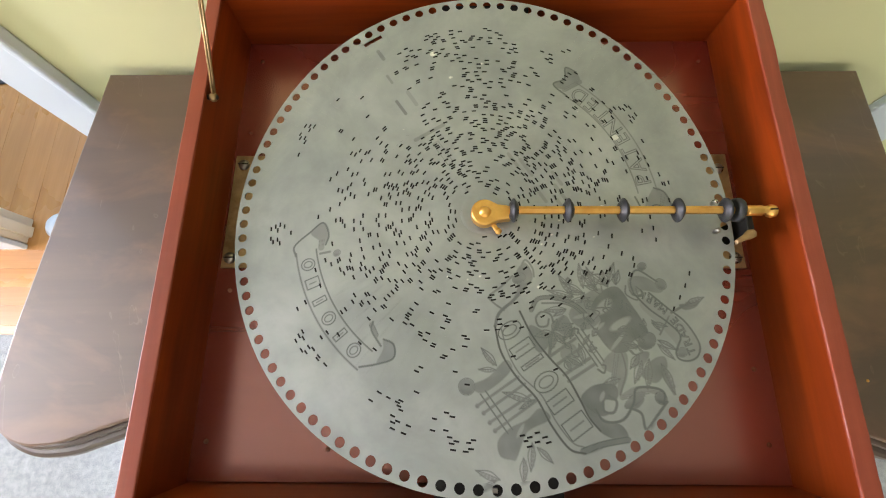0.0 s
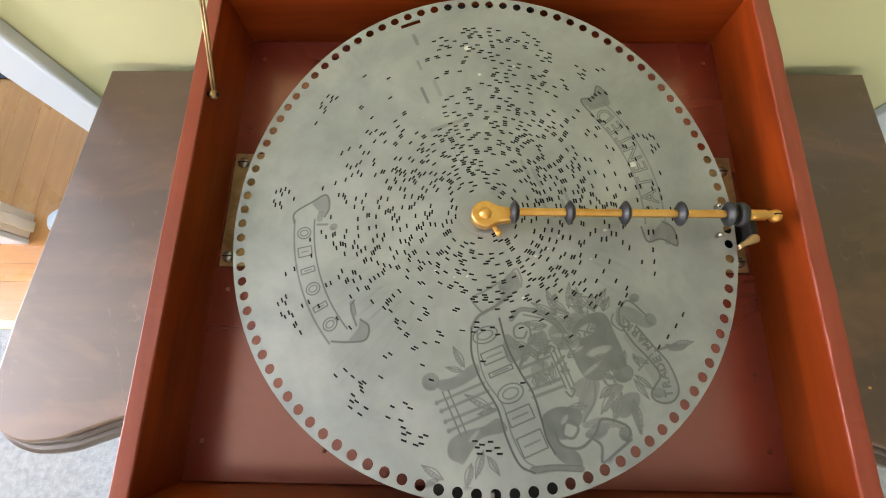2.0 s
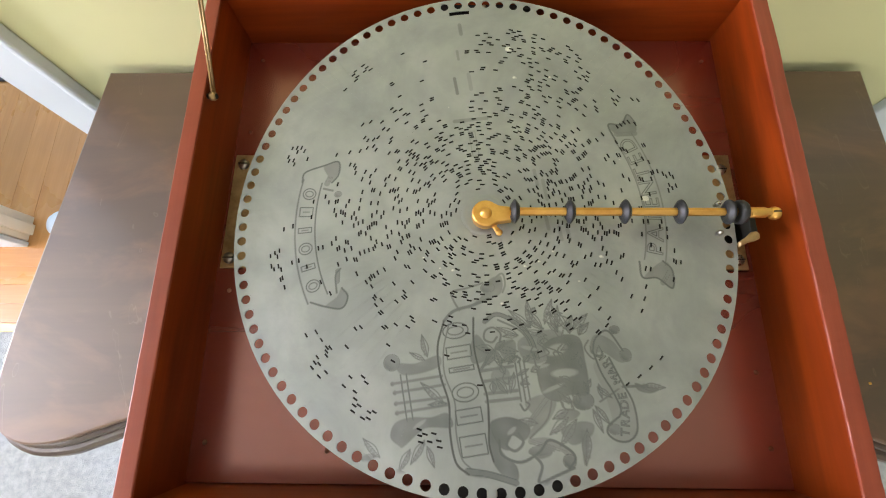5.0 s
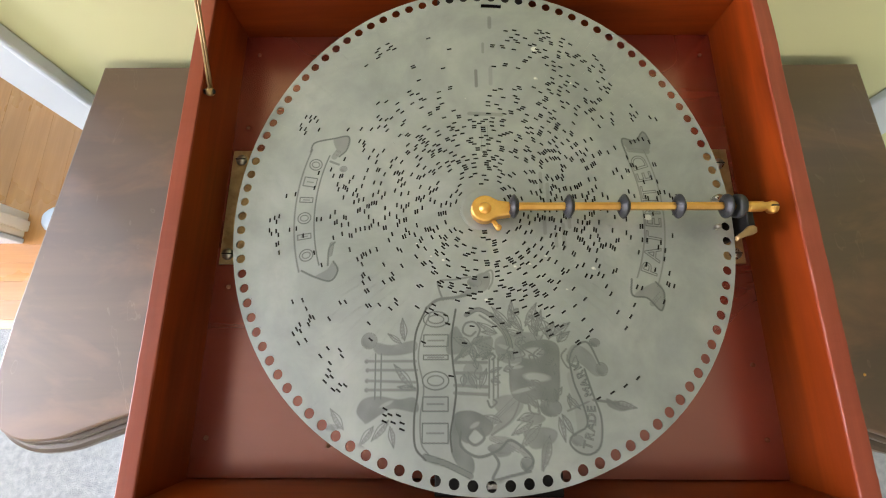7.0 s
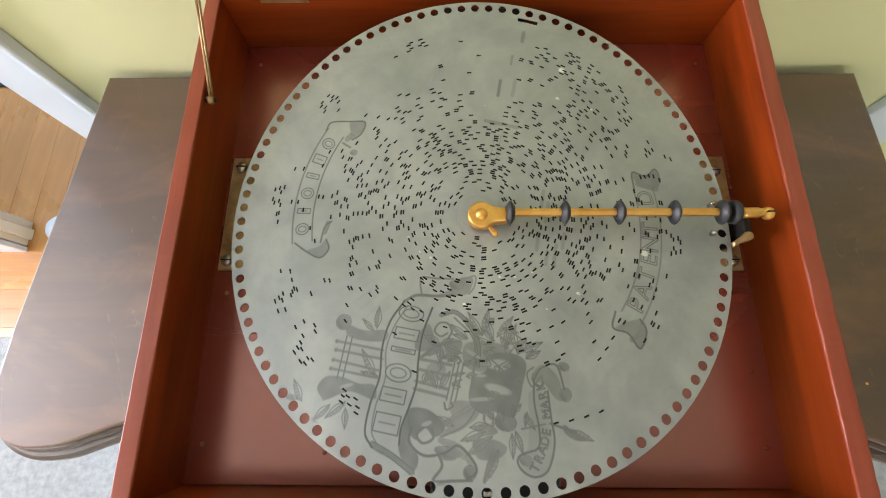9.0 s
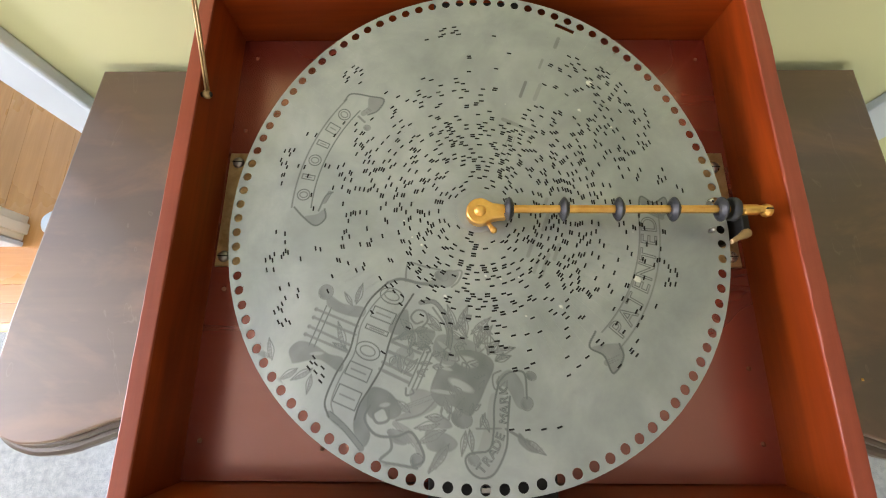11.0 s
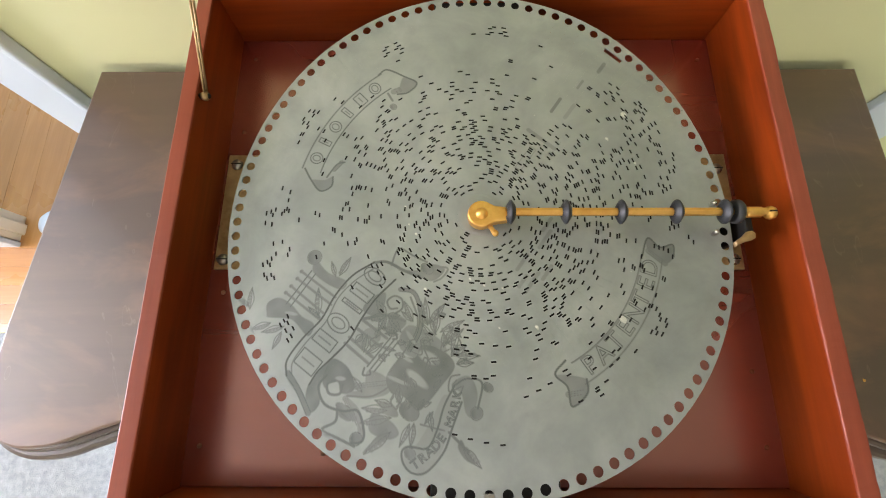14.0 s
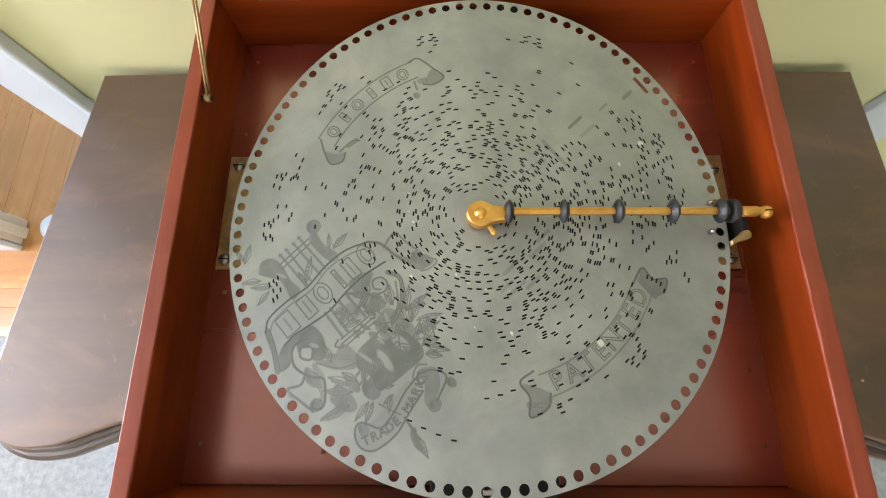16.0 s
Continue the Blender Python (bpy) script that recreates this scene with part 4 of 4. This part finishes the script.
def build_arm():
    a = thing("pressure_arm", "brass pressure arm with black rollers across the disc", "mechanism")
    y0 = -0.0028
    # head: a teardrop plate round the spindle
    pts = []
    for i in range(25):
        u = radians(52 + (308 - 52) * i / 24)
        pts.append((0.0005 + 0.0102 * math.cos(u), y0 + 0.0102 * math.sin(u)))
    pts += [(0.0105, y0 - 0.0062), (0.0195, y0 - 0.0050), (0.0195, y0 + 0.0050), (0.0105, y0 + 0.0062)]
    part("head", slab(pts, 0.974, 0.9835, 0.0016, seg=3), BRASS, a, "polished brass head over the spindle", smooth=False)
    part("spindle_cap", lathe([(0, 0.0032), (0.0016, 0.0031), (0.0032, 0.0022), (0.0043, 0.0006), (0.0046, 0)], pose(0.0005, y0, 0.9834), 28), BRASS, a, "domed brass spindle cap", True)
    part("spindle", lathe([(0, -0.055), (0.0038, -0.055), (0.0038, 0.004), (0, 0.004)], pose(0.0005, y0, 0.974), 20), STEEL, a, smooth=True)
    # catch below the head
    lever = slab([(-0.001, -0.0095), (0.0035, -0.0105), (0.0065, -0.0125), (0.0082, -0.0158), (0.0105, -0.0178), (0.0118, -0.0163), (0.0117, -0.0140), (0.0103, -0.0124), (0.0086, -0.0100), (0.006, -0.0075)], 0.9745, 0.9775, 0.0008)
    catch = part("catch", lever, BRASS, a, "small brass catch lever")
    part("tab", lathe([(0, 0.0016), (0.0016, 0.0014), (0.0024, 0.0005), (0.0024, -0.0012), (0, -0.0012)], pose(0.0107, -0.0160, 0.9772), 20), BRASS, catch, smooth=True)
    # rod of six flats
    rod = bmesh.new()
    bmesh.ops.create_cone(rod, segments=6, radius1=0.0030, radius2=0.0030, depth=0.186, cap_ends=True, matrix=across(0.112, y0) @ pose(0, 0, 0, 0, 0, 30))
    part("rod", rod, BRASS, a, "six-sided brass rod")
    roller = [(0.0031, -0.0031), (0.0050, -0.0031), (0.0058, -0.0027), (0.0082, -0.0011), (0.0090, -0.0003), (0.0090, 0.0003), (0.0082, 0.0011), (0.0060, 0.0027), (0.0054, 0.0031), (0.0031, 0.0031)]
    for x in (0.0212, 0.0612, 0.1010, 0.1408, 0.1752):
        part("roller", lathe(roller, across(x, y0), 36), RUBBER, a, "black ridged roller", True)
    end = [(0.0031, -0.0034), (0.0070, -0.0034), (0.0086, -0.0024), (0.0088, 0.0008), (0.0080, 0.0022), (0.0031, 0.0030)]
    part("end_roller", lathe(end, across(0.1838, y0), 36), RUBBER, a, "thick black end roller", True)
    part("collar", lathe([(0.0, -0.006), (0.0036, -0.006), (0.0040, -0.0045), (0.0040, 0.005), (0.0030, 0.0064), (0.0022, 0.0068), (0.0022, 0.0085)], across(0.1965, y0, 0.985), 28), BRASS, a, "turned brass collar", True)
    knob = part("end_screw", lathe([(0.0016, -0.004), (0.0030, -0.0032), (0.0046, -0.0014), (0.0050, 0.0006), (0.0042, 0.0030), (0.0020, 0.0044), (0, 0.0047)], across(0.2092, y0, 0.9835), 28), BRASS, a, "round brass end screw", True)
    part("screw_slot", box(0.2068, 0.2116, y0 - 0.0005, y0 + 0.0005, 0.9872, 0.9886), IRON, knob)
    for x, y in ((0.1735, -0.0150), (0.1755, 0.0078)):
        part("guide_pin", lathe([(0, 0.0030), (0.0012, 0.0026), (0.0019, 0.0012), (0.0021, -0.001), (0.0015, -0.004), (0, -0.004)], pose(x, y, 0.9755), 20), STEEL, a, "bright steel guide pin", True)
    # end bracket, fixed to the bed
    part("post", box(0.2005, 0.2060, -0.0165, 0.0005, BED_Z + 0.003, 0.9695, 0.0012), IRON, a, "dark iron post beside the disc")
    part("release_lever", slab([(0.1885, -0.0248), (0.1880, -0.0215), (0.1945, -0.0172), (0.1985, -0.0135), (0.2020, -0.0128), (0.2044, -0.0148), (0.2040, -0.0184), (0.2010, -0.0202), (0.1955, -0.0215)], 0.9690, 0.9735, 0.0015), OLD_BRASS, a, "worn brass release lever")


build_arm()


def screw_bm(x, y, z, r=0.0042):
    bm = lathe([(r * 1.05, 0), (r, r * 0.35), (r * 0.7, r * 0.58), (0, r * 0.66)], pose(x, y, z), 24)
    return bm


def build_bed():
    p = thing("bedplate", "tarnished brass bedplate screwed to the red board", "bedplate")
    part("plate", slab([(-0.2235, -0.031), (0.2265, -0.031), (0.2265, 0.076), (-0.2235, 0.076)], BED_Z, BED_Z + 0.003, 0.0008), OLD_BRASS, p, "dull brass plate under the disc")
    # made-up drum close below the disc, which keeps light out of the slots
    part("comb_base", slab([(0.166 * math.cos(i * math.pi / 24), 0.166 * math.sin(i * math.pi / 24)) for i in range(48)], BED_Z + 0.003, BED_Z + 0.036, 0.002), IRON, p, "black iron drum added under the disc to darken its slots")
    for x, y in ((-0.2147, 0.066), (-0.2160, -0.0225), (0.2165, 0.061), (0.2180, -0.0225)):
        s = part("screw", screw_bm(x, y, BED_Z + 0.003, 0.0048), STEEL, p, "slotted steel screw", True)
        part("slot", box(x - 0.0044, x + 0.0044, y - 0.0005, y + 0.0005, BED_Z + 0.0058, BED_Z + 0.0064), IRON, s)
    for x, y in ((-0.2122, 0.181), (-0.214, 0.1007), (-0.2135, -0.0504), (0.2194, 0.1785), (0.2185, -0.114), (-0.2158, -0.1697), (0.2195, -0.170), (-0.12, -0.175)):
        s = link("wood_screw", screw_bm(x, y, BED_Z, 0.0018), COPPER, None, "", True)
        tagged(s, "small dull brass screw in the red board", "screw", "screws in the board")


build_bed()


def rod_between(a, b, r, seg=16):
    d = Vector(b) - Vector(a)
    return lathe([(0, 0), (r, 0), (r, d.length), (0, d.length)], Matrix.Translation(a) @ d.to_track_quat('Z', 'Y').to_matrix().to_4x4(), seg)


def build_stay():
    s = thing("lid_stay", "folding brass lid stay screwed to the box side", "stay")
    foot = Vector((-0.2215, 0.1025, 0.9742))
    head = Vector((-0.2215, 0.215, 1.0455))
    d = (head - foot).normalized()
    side = Vector((1, 0, 0)).cross(d).normalized() * 0.0021
    for k in (-1, 1):
        part("bar", rod_between(foot + side * k * 0.95, head + side * k * 1.1, 0.0010), OLD_BRASS, s, "thin brass stay bar", True)
    eye = lathe([(0, -0.0028), (0.0032, -0.0028), (0.0036, -0.0014), (0.0036, 0.0006), (0.0026, 0.0022), (0, 0.0028)], Matrix.Translation(foot) @ X_AXIS, 28)
    part("eye", eye, OLD_BRASS, s, "round brass eye", True)
    part("pivot_screw", lathe([(0, -0.0052), (0.0022, -0.0052), (0.0022, 0.0026), (0.0014, 0.0034), (0, 0.0036)], Matrix.Translation(foot) @ X_AXIS, 20), IRON, s, "dark pivot screw", True)


build_stay()

# small brass dome that makes a bright dot on the tabletop
tack = link("brass_tack", screw_bm(0.4604, -0.1245, TABLE_Z, 0.0016), BRASS, None, "", True)
tagged(tack, "tiny bright brass dot on the tabletop", "tack")

# ---- what stands in the hall ----


def build_hall():
    # white dome added where a window's reflection whitens the planks
    k = link("door_stop", lathe([(0, 0.045), (0.025, 0.041), (0.040, 0.025), (0.044, 0.004), (0, 0.004)], pose(-1.232, 0.318, 0), 32), TRIM, None, "", True)
    tagged(k, "round white dome in place of window glare on the oak planks", "door stop")
    m = link("floor_mat", box(-2.6, -1.50, 0.84, 1.7, 0.004, 0.014, 0.004), NAVY)
    tagged(m, "dark blue mat on the oak planks", "mat")
    structure("wall_casing", box(0.672, 0.78, WALL_Y - 0.016, WALL_Y, 0, 2.1, 0.004), TRIM, "white painted casing on the yellow wall")


build_hall()


def build_planks():
    """Oak boards: long ones run into the hall, a border of short rows lies at the threshold."""
    base = structure("plank_floor", box(-3.6, -0.451, 0.014, 4.0, -0.012, 0.0), STRIP, "oak plank floor of the hall")
    rng = random.Random(4)
    shapes = {}

    def plank(w, l, x, y, turn):
        key = (w, l)
        if key not in shapes:
            bm = box(-w / 2 + 0.0002, w / 2 - 0.0002, -l / 2 + 0.0002, l / 2 - 0.0002, 0, 0.004, 0.0003, 1)
            me = bpy.data.meshes.new("plank")
            bm.to_mesh(me)
            bm.free()
            me.materials.append(PLANK)
            shapes[key] = me
        ob = new("plank", shapes[key])
        ob.matrix_world = pose(x, y, 0, 0, 0, turn)
        ob.parent = base
    for row in range(4):
        y = 0.014 + 0.0285 + 0.057 * row
        x = -3.0 + rng.uniform(0, 0.6)
        while x < -1.1:
            plank(0.057, 0.60, x + 0.30, y, 90)
            x += 0.60
    for col in range(26):
        x = -0.80 - 0.083 * col
        y = 0.242
        for k in range(3):
            plank(0.083, 0.90, x, y + 0.45 + 0.90 * k, 0)


build_planks()


def motions():
    level = pose(-0.0004, 0.0008, 0.9704, -0.544, -0.218, 0)
    walk(disc, [(t, level @ pose(0, 0, 0, 0, 0, a)) for t, a in SPIN])
    for ob, ring, mid in sectors:
        walk(ob, [(t, flexed(ring, mid, a)) for t, a in SPIN])


motions()
